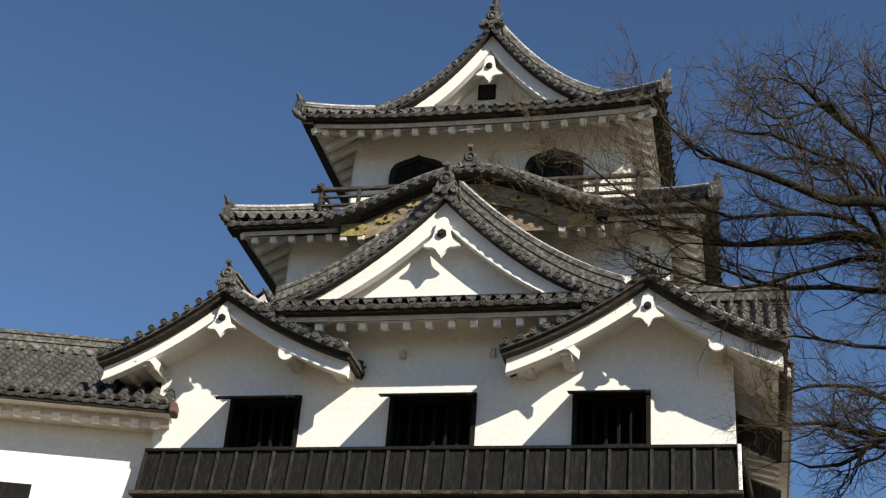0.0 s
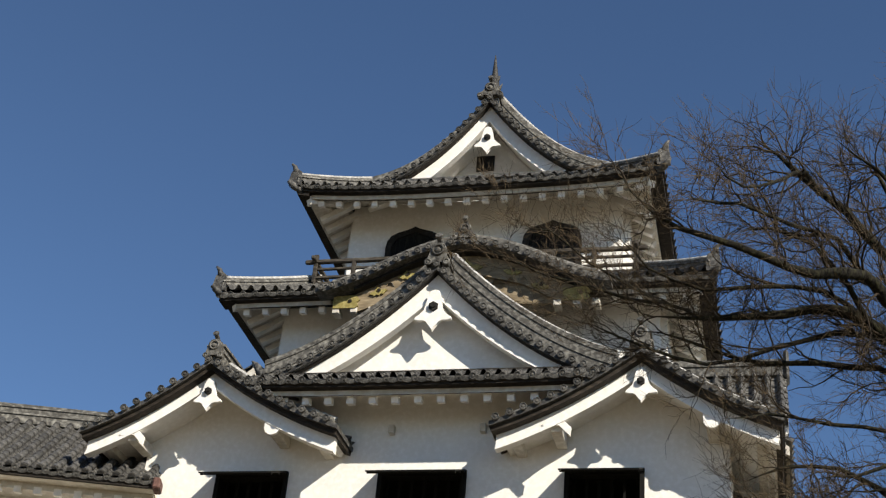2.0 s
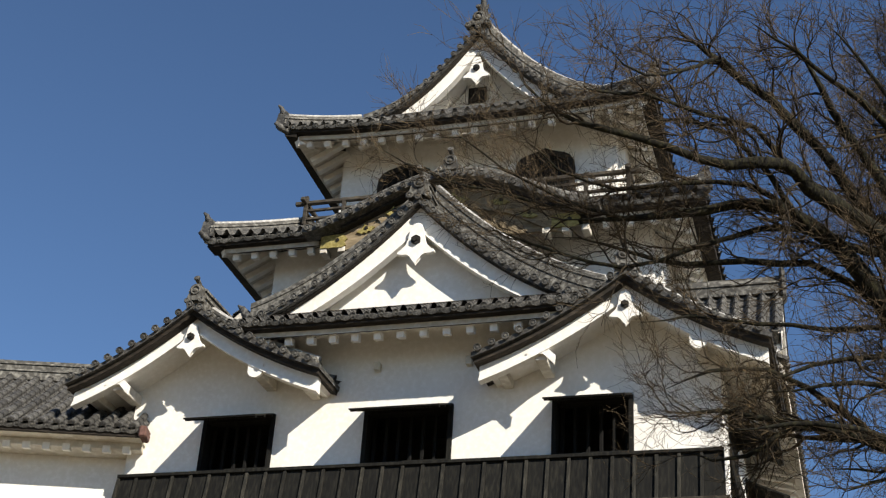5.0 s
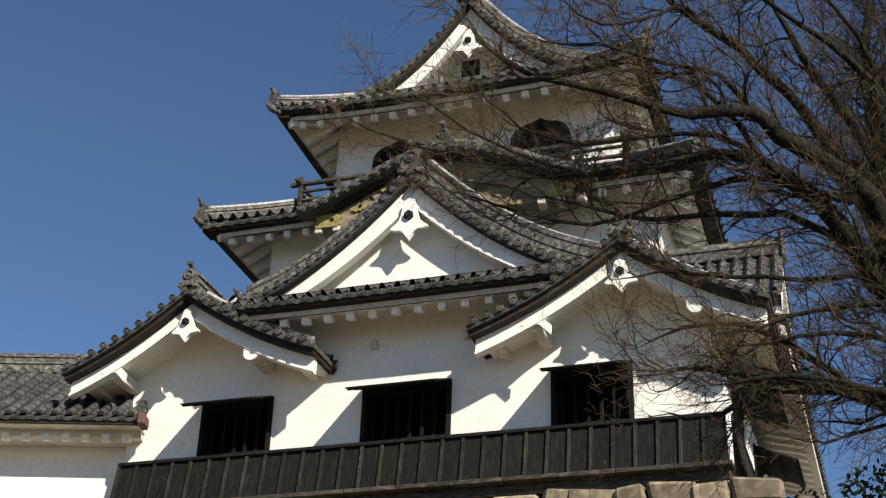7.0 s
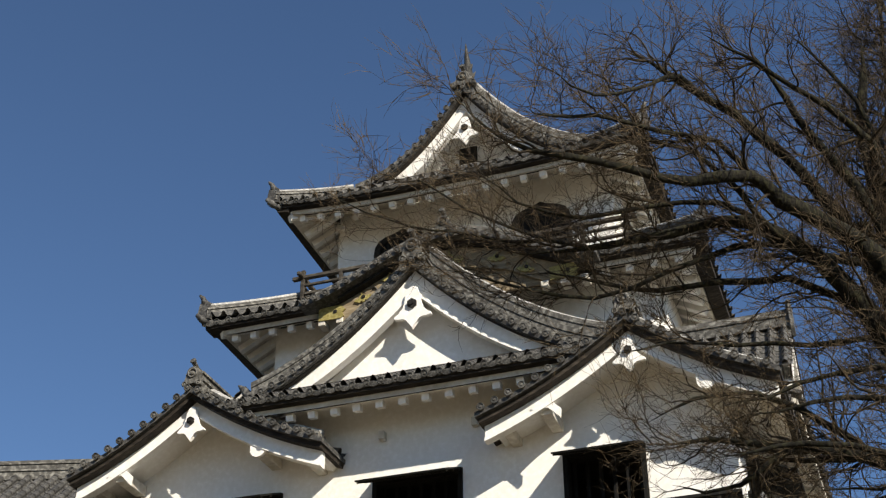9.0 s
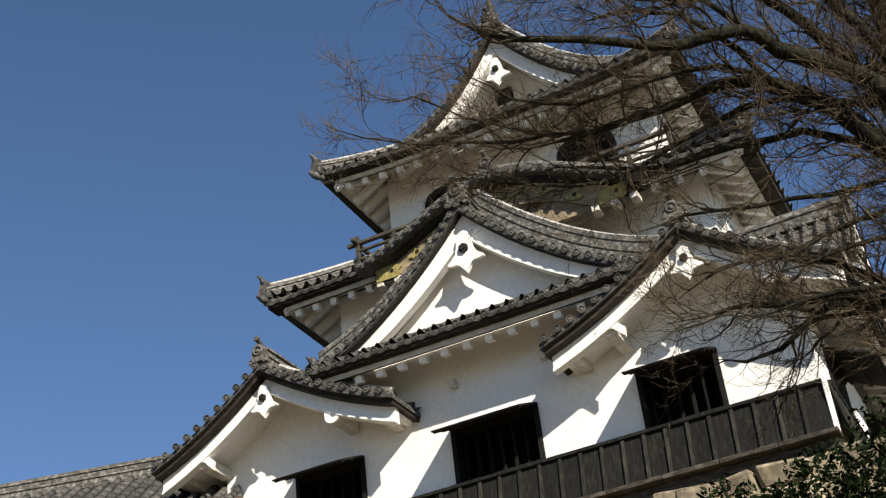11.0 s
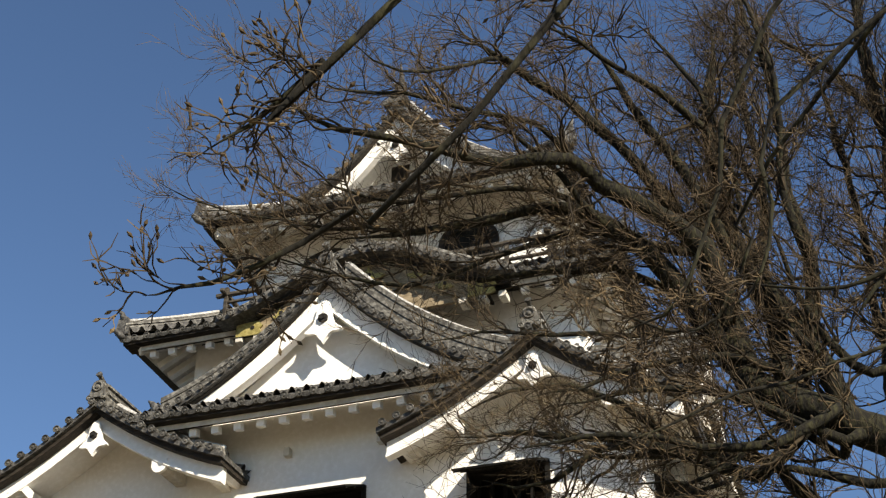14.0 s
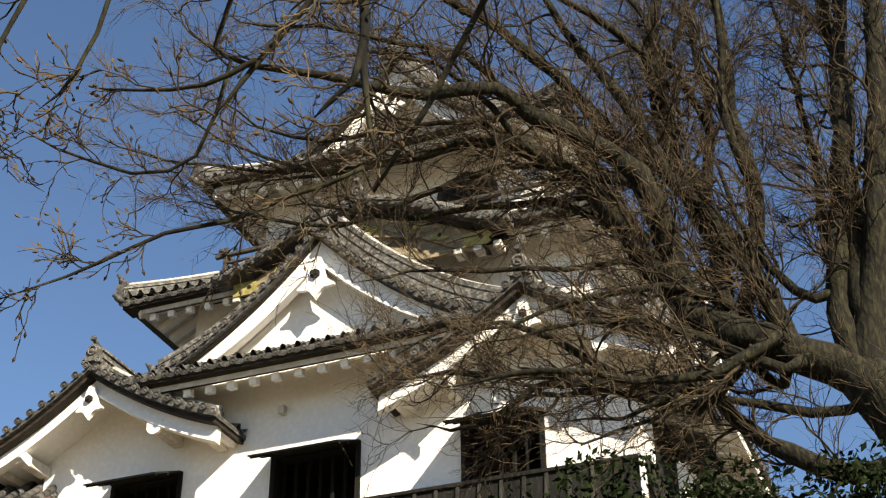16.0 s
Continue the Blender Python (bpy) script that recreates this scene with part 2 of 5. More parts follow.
def tile_field(name, P, spacing, width, length, parent):
    """A tiled slope: round rolls run down it, pans hang between, each course laps the next.
    P(u, v) gives the place at u metres along the eave and at v from 0 at the top to 1 at the eave."""
    rolls = max(1, int(round(width / spacing)))
    sp = width / rolls
    shape = [(0.0, -0.015), (0.18, -0.005), (0.28, 0.03), (0.36, 0.085), (0.5, 0.115), (0.64, 0.085), (0.72, 0.03), (0.82, -0.005)]
    us = [((r + a) * sp, h) for r in range(rolls) for a, h in shape] + [(width, -0.015)]
    courses = max(2, int(round(length / 0.3)))
    vs = []
    for c in range(courses):
        vs += [(c / courses, 0.0), ((c + 0.97) / courses, 0.028)]
    verts, faces = [], []
    for v, lift in vs:
        for u, h in us:
            p, e = P(u, v), 0.01
            du = P(min(width, u + e), v) - P(max(0, u - e), v)
            dv = P(u, min(1, v + e)) - P(u, max(0, v - e))
            nrm = du.cross(dv)
            nrm = nrm.normalized() if nrm.length > 1e-9 else Vector((0, 0, 1))
            if nrm.z < 0:
                nrm = -nrm
            verts.append(p + nrm * (h + lift))
    n = len(us)
    for i in range(len(vs) - 1):
        for k in range(n - 1):
            faces.append((i * n + k, i * n + k + 1, (i + 1) * n + k + 1, (i + 1) * n + k))
    ob = from_lists(name, verts, faces, TILE, parent, smooth=False)
    return tagged(ob, kind="stuff")


# ---- the keep: outlines of its gables ----
def arch(w, zp, ze, c, n=18, s0=0.0, s1=1.0):
    """One half of a gable line: (distance from the middle, height), steep at the peak and flatter at the foot."""
    out = []
    for i in range(n + 1):
        s = s0 + (s1 - s0) * i / n
        out.append((w * s, zp - (zp - ze) * (s * (1 + c) - c * s * s)))
    return out


def gable_line(cx, wl, wr, zp, ze, c, drop=0.0, cut=1.0, n=18, taper=1.0):
    """A gable's whole line, lowered by drop at the peak and by drop * taper at the foot."""
    low = lambda i: drop * (1 + (taper - 1) * cut * i / n)
    left = [(cx - x, z - low(i)) for i, (x, z) in enumerate(arch(wl, zp, ze, c, n, 0, cut))]
    right = [(cx + x, z - low(i)) for i, (x, z) in enumerate(arch(wr, zp, ze, c, n, 0, cut))]
    return left[::-1] + right[1:]


def bmesh_slab(top, bot, y0, y1):
    bm = bmesh.new()
    slab(bm, top, bot, y0, y1)
    return bm


def boss_hex(bm, cx, cz, r, y0, y1):
    plate(bm, [(cx + r * math.cos(math.pi / 6 + k * math.pi / 3), cz + r * math.sin(math.pi / 6 + k * math.pi / 3)) for k in range(6)], y0, y1)


def pendant(parent, cx, cz, y, s):
    """The white carved pendant below a gable's peak, with its black six-sided boss. cz: the boss's height."""
    half = [(0.0, 0.44), (0.10, 0.40), (0.15, 0.24), (0.18, 0.05), (0.21, -0.09), (0.30, -0.19), (0.40, -0.24), (0.42, -0.30), (0.31, -0.33), (0.20, -0.31), (0.13, -0.35), (0.06, -0.45), (0.0, -0.58)]
    pts = [(cx + x * s, cz + z * s) for x, z in half] + [(cx - x * s, cz + z * s) for x, z in half[-2:0:-1]]
    bm = bmesh.new()
    plate(bm, pts, y - 0.09, y)
    bmesh.ops.bevel(bm, geom=bm.edges[:], offset=0.012, segments=1, affect="EDGES")
    p = part("gable_pendant", bm, PLASTER, parent, "white plastered gable pendant")
    bm = bmesh.new()
    boss_hex(bm, cx, cz, 0.11 * s, y - 0.15, y - 0.085)
    boss_hex(bm, cx, cz, 0.06 * s, y - 0.18, y - 0.149)
    part("boss", bm, LACQUER, p, "black six-sided boss")


def verge_tiles(parent, line, y, step, skip=0.0):
    """Round end tiles that face outward along a gable's line, and their hanging lips."""
    acc, last = step * 0.5, line[0]
    for a, b in zip(line, line[1:]):
        d = math.hypot(b[0] - a[0], b[1] - a[1])
        t = 0.0
        while acc <= d - t:
            t += acc
            acc = step
            f = t / d
            x, z = a[0] + (b[0] - a[0]) * f, a[1] + (b[1] - a[1]) * f
            ang = math.degrees(math.atan2(b[1] - a[1], b[0] - a[0]))
            jit = random.uniform(-2.0, 2.0)
            shared("round_end_tile", END_TILE, pose(x, y + random.uniform(-0.012, 0.012), z + 0.015, jit, jit, 0), parent)
        acc -= d - t


def ring(bm, cx, y, cz, r, thick, n=14, m=5):
    """A raised ring that faces the front."""
    rows = []
    for k in range(n):
        a = 2 * math.pi * k / n
        rows.append([bm.verts.new((cx + (r + thick * math.cos(2 * math.pi * q / m)) * math.cos(a), y + thick * math.sin(2 * math.pi * q / m),
                                   cz + (r + thick * math.cos(2 * math.pi * q / m)) * math.sin(a))) for q in range(m)])
    for k in range(n):
        a, b = rows[k], rows[(k + 1) % n]
        for q in range(m):
            bm.faces.new((a[q], a[(q + 1) % m], b[(q + 1) % m], b[q]))


def ogre_tile(parent, cx, y, z, s, wings=True):
    """The ornate tile that closes a ridge's end: a domed shield with a raised ring, scrolled feet and a capped knob above."""
    half = [(0.0, 0.52), (0.10, 0.505), (0.18, 0.44), (0.215, 0.33), (0.20, 0.20), (0.25, 0.13), (0.36, 0.11), (0.45, 0.03), (0.45, -0.08), (0.36, -0.15), (0.26, -0.10), (0.20, -0.01), (0.10, -0.05), (0.0, -0.08)]
    if not wings:
        half = half[:5] + [(0.24, 0.06), (0.30, -0.02), (0.30, -0.14), (0.18, -0.14), (0.10, -0.05), (0.0, -0.08)]
    pts = [(cx + x * s, z + q * s) for x, q in half] + [(cx - x * s, z + q * s) for x, q in half[-2:0:-1]]
    bm = bmesh.new()
    plate(bm, pts, y - 0.12 * s, y + 0.06)
    bmesh.ops.bevel(bm, geom=bm.edges[:], offset=0.018 * s, segments=1, affect="EDGES")
    o = part("ridge_end_tile", bm, RIDGE, parent, "grey ornate ridge end tile")
    bm = bmesh.new()
    ring(bm, cx, y - 0.13 * s, z + 0.29 * s, 0.145 * s, 0.038 * s)
    part("rim", bm, CAP, o, smooth=True)
    bm = bmesh.new()
    bmesh.ops.create_icosphere(bm, subdivisions=2, radius=0.085 * s, matrix=Matrix.Translation((cx, y - 0.12 * s, z + 0.27 * s)))
    part("mask", bm, RIDGE, o, smooth=True)
    for sgn in (-1, 1):
        bm = bmesh.new()
        sx, sz = (0.35, -0.02) if wings else (0.24, -0.07)
        ring(bm, cx + sgn * sx * s, y - 0.13 * s, z + sz * s, 0.075 * s, 0.03 * s, 12)
        ring(bm, cx + sgn * sx * s, y - 0.13 * s, z + sz * s, 0.022 * s, 0.02 * s, 8)
        part("scroll", bm, RIDGE, o, smooth=True)
    bm = bmesh.new()
    bmesh.ops.create_cone(bm, cap_ends=True, segments=12, radius1=0.075 * s, radius2=0.075 * s, depth=0.42 * s,
                          matrix=Matrix.Translation((cx, y + 0.06 * s, z + 0.60 * s)) @ Matrix.Rotation(radians(64), 4, "X"))
    bmesh.ops.create_cone(bm, cap_ends=True, segments=12, radius1=0.10 * s, radius2=0.10 * s, depth=0.06 * s,
                          matrix=Matrix.Translation((cx, y - 0.14 * s, z + 0.70 * s)) @ Matrix.Rotation(radians(64), 4, "X"))
    part("knob_tile", bm, CAP, o)
    return o


def half_round(bm, pts, r, up, n=6):
    """A half-round run along points: the cap of a ridge or a long roll of tiles. up: how far it stands up for its half width."""
    rows = []
    for i, p in enumerate(pts):
        d = (pts[min(i + 1, len(pts) - 1)] - pts[max(i - 1, 0)]).normalized()
        a = d.cross(Vector((0, 0, 1))).normalized()
        b = a.cross(d)
        rows.append([bm.verts.new(p + a * (r * math.cos(math.pi * k / n)) + b * (r * up * math.sin(math.pi * k / n))) for k in range(n + 1)])
    for a, b in zip(rows, rows[1:]):
        for k in range(n):
            bm.faces.new((a[k], a[k + 1], b[k + 1], b[k]))
        bm.faces.new((a[n], a[0], b[0], b[n]))
    bm.faces.new(rows[0])
    bm.faces.new(rows[-1][::-1])


def gable_roof(name, cx, wl, wr, zp, ze, c, yf, yb, bottom, foot, pend_z, pend_s, label, rh=0.9, rec=0.26, step=0.262, verge=0.20, back=0.62, reach=1.0, ogre=0.78, wings=True):
    """A gable whose ridge runs back from yf to yb: roof with tiles, dark verge, white bargeboard, pendant, ridge.
    rh: height of the descending ridges; back: how far they stand behind the verge; bottom, foot: the bargeboard's lower edge."""
    G = lambda drop, cut=1.0, taper=1.0: gable_line(cx, wl, wr, zp, ze, c, drop, cut, 18, taper)
    roof = part(name, bmesh_slab(G(0.05), G(0.15), yf, yb), TILE, KEEP, label)
    # dark wood under the tiles, stepped back
    part("verge_board", bmesh_slab(G(0.152, 0.99), G(verge, 0.985), yf + 0.10, yb), DARKWOOD, roof, "dark wooden verge board")
    # white bargeboard with two thin inner steps
    cut = 0.965
    bm = bmesh.new()
    steps = (G(verge + 0.002, cut), G(bottom - 0.10, cut, foot), G(bottom - 0.10, cut, foot), G(bottom - 0.05, cut, foot), G(bottom - 0.05, cut, foot), G(bottom, cut, foot), G(bottom, cut, foot), G(verge + 0.002, cut))
    rows = [[bm.verts.new((x, yf + rec + d, z)) for x, z in ln] for ln, d in zip(steps, (0.05, 0.05, 0.025, 0.025, 0.0, 0.0, 0.20, 0.20))]
    for a, b in zip(rows, rows[1:] + rows[:1]):
        for k in range(len(a) - 1):
            bm.faces.new((a[k], a[k + 1], b[k + 1], b[k]))
    for k in (0, -1):
        bm.faces.new([r[k] for r in rows])
    part("bargeboard", bm, PLASTER, roof, "white plastered bargeboard")
    # plastered soffit behind it
    part("soffit", bmesh_slab(G(verge + 0.004, 0.94), G(0.36, 0.92), yf + rec + 0.202, yb), PLASTER, roof, "plastered soffit")
    pendant(roof, cx, pend_z, yf + rec - 0.005, pend_s)
    verge_tiles(roof, gable_line(cx, wl, wr, zp, ze, c, 0.04), yf - 0.04, step)
    # long rolls beside the verge, and a descending ridge of stacked courses on either slope
    for sgn, w in ((-1, wl), (1, wr)):
        line = [(cx + sgn * x, z) for x, z in arch(w, zp, ze, c, 16, 0.04, reach)]
        bm = bmesh.new()
        rolls = [yf + 0.30] if back < 0.5 else [yf + 0.27, yf + 0.50]
        for yr in rolls:
            half_round(bm, [Vector((x, yr, z - 0.05)) for x, z in line], 0.085, 1.35)
        part("roll", bm, TILE, roof, smooth=True)
        courses = max(3, int(round(rh / 0.115)))
        bm = bmesh.new()
        prof = [(-0.15, 0.0)]
        for k in range(courses):
            inset = 0.03 * (k % 2) + 0.05 * k / courses
            prof += [(rh * k / courses if k else 0.0, inset), (rh * (k + 1) / courses, inset)]
        rows = [[bm.verts.new((x, yf + back + o, z + h)) for x, z in line] for h, o in prof] + [[bm.verts.new((x, yf + back + 0.42 - o, z + h)) for x, z in line] for h, o in prof[::-1]]
        for a, b in zip(rows, rows[1:] + rows[:1]):
            for k in range(len(line) - 1):
                bm.faces.new((a[k], a[k + 1], b[k + 1], b[k]))
        for k in (0, -1):
            bm.faces.new([r[k] for r in rows])
        part("descending_ridge", bm, RIDGE, roof, "weathered grey descending ridge")
        bm = bmesh.new()
        half_round(bm, [Vector((x, yf + back + 0.21, z + rh - 0.02)) for x, z in line], 0.10, 1.0)
        part("ridge_cap", bm, GLINTCAP, roof, "grey ridge cap painted pale for sun glint", smooth=True)
        ex, ez = line[-1]
        verts, faces = [], []
        if rh > 0.5:
            tube(verts, faces, [Vector((ex - sgn * 0.25, yf + back + 0.21, ez + rh * 0.5)), Vector((ex + sgn * 0.05, yf + back + 0.19, ez + rh * 0.62)), Vector((ex + sgn * 0.26, yf + back + 0.17, ez + rh * 0.95)), Vector((ex + sgn * 0.36, yf + back + 0.16, ez + rh * 1.05))], [0.17, 0.15, 0.07, 0.02], 8)
            from_lists("ridge_tail_tile", verts, faces, TILE, roof)
        L = yb - yf - back - 0.4
        pts = [Vector((cx + sgn * x, 0, z - 0.06)) for x, z in arch(w, zp, ze, c, 24)]

        def P(u, v, pts=pts):
            f = v * 24
            i = min(23, int(f))
            q = pts[i].lerp(pts[i + 1], f - i)
            return Vector((q.x, yf + back + 0.4 + u, q.z))
        tile_field("tile_field", P, 0.3, L, math.hypot(w, zp - ze), roof)
    bm = bmesh.new()
    for z0, z1, hw in ((-0.12, 0.12, 0.20), (0.12, 0.17, 0.24), (0.17, 0.30, 0.17), (0.30, 0.35, 0.21), (0.35, 0.42, 0.11)):
        box(bm, cx - hw, cx + hw, yf + 0.12, yb, zp + z0, zp + z1)
    part("ridge", bm, RIDGE, roof, "stacked grey ridge tiles")
    ogre_tile(roof, cx, yf + 0.10, zp + 0.10, ogre, wings)
    return roof


SLOPE = 0.54


def eave_row(roof, x0, x1, y, z, lift, step=0.30, raft_step=0.475, rafters=True, deep=1.0, both=True, inset=(0.0, 0.0), inner=None):
    """The front edge of an eave: round end tiles, lips, dark fascia, white board and white rafter ends. lift: how far the ends turn up."""
    n = max(2, int(round((x1 - x0) / step)))
    xc, hw = (x0 + x1) / 2, (x1 - x0) / 2
    up = lambda x: lift * abs((x - xc) / hw) ** 3 if both else lift * max(0.0, (x - x0) / (x1 - x0)) ** 3
    for i in range(n + 1):
        x = x0 + (x1 - x0) * i / n
        shared("round_end_tile", END_TILE, pose(x, y + random.uniform(-0.01, 0.01), z + up(x) + 0.01, 16, random.uniform(-3, 3), 0), roof)
        if i < n:
            shared("pan_end_tile", PAN_TILE, pose(x + (x1 - x0) / n / 2, y + 0.0, z + up(x) - 0.012, 16, 0, 0), roof)
    xs = [x0 + (x1 - x0) * k / 16 for k in range(17)]
    bm = bmesh.new()
    slab(bm, [(x, z + up(x) - 0.06) for x in xs], [(x, z + up(x) - 0.125) for x in xs], y + 0.06, y + 0.5)
    part("fascia", bm, DARKWOOD, roof, "dark wooden eave edge")
    bm = bmesh.new()
    slab(bm, [(x, z + up(x) + 0.055) for x in xs], [(x, z + up(x) - 0.058) for x in xs], y + 0.04, y + 0.30)
    part("eave_course", bm, TILE, roof, "grey eave tile course")
    bm = bmesh.new()
    xs = [x0 + inset[0] + (x1 - inset[1] - x0 - inset[0]) * k / 16 for k in range(17)]
    xi = [inner[0] + (inner[1] - inner[0]) * k / 16 for k in range(17)] if inner else xs
    rows = [[bm.verts.new((x + (xi[k] - x) * q, yy, z + up(x) * (1 - q) + dz + SLOPE * (yy - y - 0.24))) for k, x in enumerate(xs)]
            for yy, q in ((y + 0.24, 0.0), (y + deep + 0.2, 1.0)) for dz in (-0.127, -0.24)]
    for r0, r1 in ((rows[0], rows[1]), (rows[1], rows[3]), (rows[3], rows[2]), (rows[2], rows[0])):
        for k in range(16):
            bm.faces.new((r0[k], r0[k + 1], r1[k + 1], r1[k]))
    for k in (0, 16):
        bm.faces.new((rows[0][k], rows[1][k], rows[3][k], rows[2][k]))
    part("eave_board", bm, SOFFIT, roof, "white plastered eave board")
    if rafters:
        x0, x1 = x0 + inset[0], x1 - inset[1]
        m = max(2, int(round((x1 - x0 - 0.5) / raft_step)))
        for i in range(m + 1):
            x = x0 + 0.25 + (x1 - x0 - 0.5) * i / m
            shared("rafter_end", RAFTER_END, pose(x, y + 0.34, z + up(x) - 0.225, 12, 0, 0), roof)


# ---- the keep ----
KEEP = tagged(holder("castle_keep", at=(0, 0, 0)), "white plastered three-storey castle keep with grey tiled gables", "castle")
HW1, Z0, Z1 = 6.15, 9.66, 12.40          # first storey: half width, foot, top
DEPTH1 = 12.5

# first storey walls with three openings
WX = [-HW1, -4.44, -2.90, -0.90, 0.90, 2.95, 4.47, HW1]
bm = bmesh.new()
wall_with_holes(bm, WX, [Z0, 10.72, 11.86, Z1], {(1, 1), (3, 1), (5, 1)}, 0.0, 0.35)
part("front_wall", bm, PLASTER, KEEP, "white plastered wall")
for cx, wl, wr in ((-4.52, 2.68, 2.98), (4.52, 2.95, 2.68)):
    line = [(max(-HW1, min(HW1, x)), z) for x, z in gable_line(cx, wl, wr, 14.05, 12.5, 0.38, 0.36, 0.92)]
    part("gable_wall", bmesh_slab(line, [(x, min(z - 0.02, Z1)) for x, z in line], 0.002, 0.35), PLASTER, KEEP, "white plastered gable wall")
part("gable_wall", boxed(-2.9, 2.9, 0.004, 0.34, Z1 + 0.002, 13.70), PLASTER, KEEP, "white plastered wall below the eave")
for nm, x0, x1 in (("left_wall", -HW1, -HW1 + 0.35), ("right_wall", HW1 - 0.35, HW1)):
    part("side_wall", boxed(x0, x1, 0.352, DEPTH1, Z0, Z1), PLASTER, KEEP, "white plastered wall")
part("back_wall", boxed(-HW1, HW1, DEPTH1 + 0.002, DEPTH1 + 0.35, Z0, Z1), PLASTER, KEEP, "white plastered wall")
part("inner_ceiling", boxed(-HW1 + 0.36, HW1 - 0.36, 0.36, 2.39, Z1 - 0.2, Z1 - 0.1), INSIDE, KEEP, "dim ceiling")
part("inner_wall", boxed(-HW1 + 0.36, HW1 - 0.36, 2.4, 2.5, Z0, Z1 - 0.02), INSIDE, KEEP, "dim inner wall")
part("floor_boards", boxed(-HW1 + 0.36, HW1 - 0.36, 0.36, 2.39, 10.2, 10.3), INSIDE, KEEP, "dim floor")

# openings: frame, sill, bars and a propped shutter
SHUT, SHUT_L = 23, 0.98
BAR = beam_mesh("bar", 0.07, 0.07, 1.10, NEARBLACK)
for x0, x1 in ((-4.44, -2.90), (-0.90, 0.90), (2.95, 4.47)):
    win = holder("window", KEEP, ((x0 + x1) / 2, 0, 10.72))
    tagged(win, "black wooden window with a propped shutter")
    w = x1 - x0
    bm = bmesh.new()
    for a in ((-w / 2 - 0.03, -w / 2 + 0.06, -0.05, 0.3, -0.02, 1.2), (w / 2 - 0.06, w / 2 + 0.03, -0.05, 0.3, -0.02, 1.2), (-w / 2 + 0.06, w / 2 - 0.06, -0.05, 0.3, 1.08, 1.2), (-w / 2 + 0.06, w / 2 - 0.06, -0.06, 0.3, -0.02, 0.05)):
        box(bm, *a)
    part("window_frame", bm, BLACKWOOD, win, "black window frame")
    nb = int(w / 0.24)
    for i in range(nb):
        shared("bar", BAR, pose(-w / 2 + w * (i + 0.5) / nb, 0.2, 1.12), win)
    sh = holder("shutter", win, (0, -0.06, 1.17))
    sh.rotation_euler = (radians(SHUT), 0, 0)
    for i in range(5):
        part("shutter_board", boxed(-w / 2 - 0.02 + (w + 0.04) * i / 5 + 0.004, -w / 2 - 0.02 + (w + 0.04) * (i + 1) / 5 - 0.004, -SHUT_L, 0.0, 0.0, 0.035), BLACKWOOD, sh)
    for y in (-SHUT_L + 0.05, -0.5, -0.1):
        part("shutter_batten", boxed(-w / 2, w / 2, y, y + 0.07, -0.035, -0.001), BLACKWOOD, sh)

# black weatherboarding below the openings, flared, with battens and a ledge
skirt = holder("weatherboarding", KEEP)
tagged(skirt, "black weatherboarding with battens and a ledge")
nb = 30
for i in range(nb):
    x0, x1 = -HW1 - 0.02 + (2 * HW1 + 0.04) * i / nb, -HW1 - 0.02 + (2 * HW1 + 0.04) * (i + 1) / nb
    bm = bmesh.new()
    for v in box(bm, x0 + 0.004, x1 - 0.004, -0.10, -0.06, Z0 + 0.04, 10.64):
        v.co.y -= (10.64 - v.co.z) * 0.17 - random.uniform(0, 0.008)
    part("board", bm, BLACKWOOD, skirt)
    bm = bmesh.new()
    for v in box(bm, x0 - 0.03, x0 + 0.03, -0.145, -0.104, Z0 + 0.05, 10.63):
        v.co.y -= (10.64 - v.co.z) * 0.17
    part("batten", bm, BATTEN, skirt)
part("top_rail", boxed(-HW1 - 0.05, HW1 + 0.05, -0.16, -0.002, 10.642, 10.715, 0.01), BLACKWOOD, skirt)
for i in range(12):
    x0, x1 = -HW1 - 0.12 + (2 * HW1 + 0.24) * i / 12, -HW1 - 0.12 + (2 * HW1 + 0.24) * (i + 1) / 12
    part("ledge", boxed(x0 + 0.006, x1 - 0.006, -0.44, -0.05, Z0 - 0.06, Z0 + 0.03, 0.012), RAILWOOD, skirt)
part("sill_beam", boxed(-HW1 - 0.05, HW1 + 0.05, -0.24, 0.35, Z0 - 0.26, Z0 - 0.062, 0.015), RAILWOOD, KEEP, "weathered wooden sill beam")

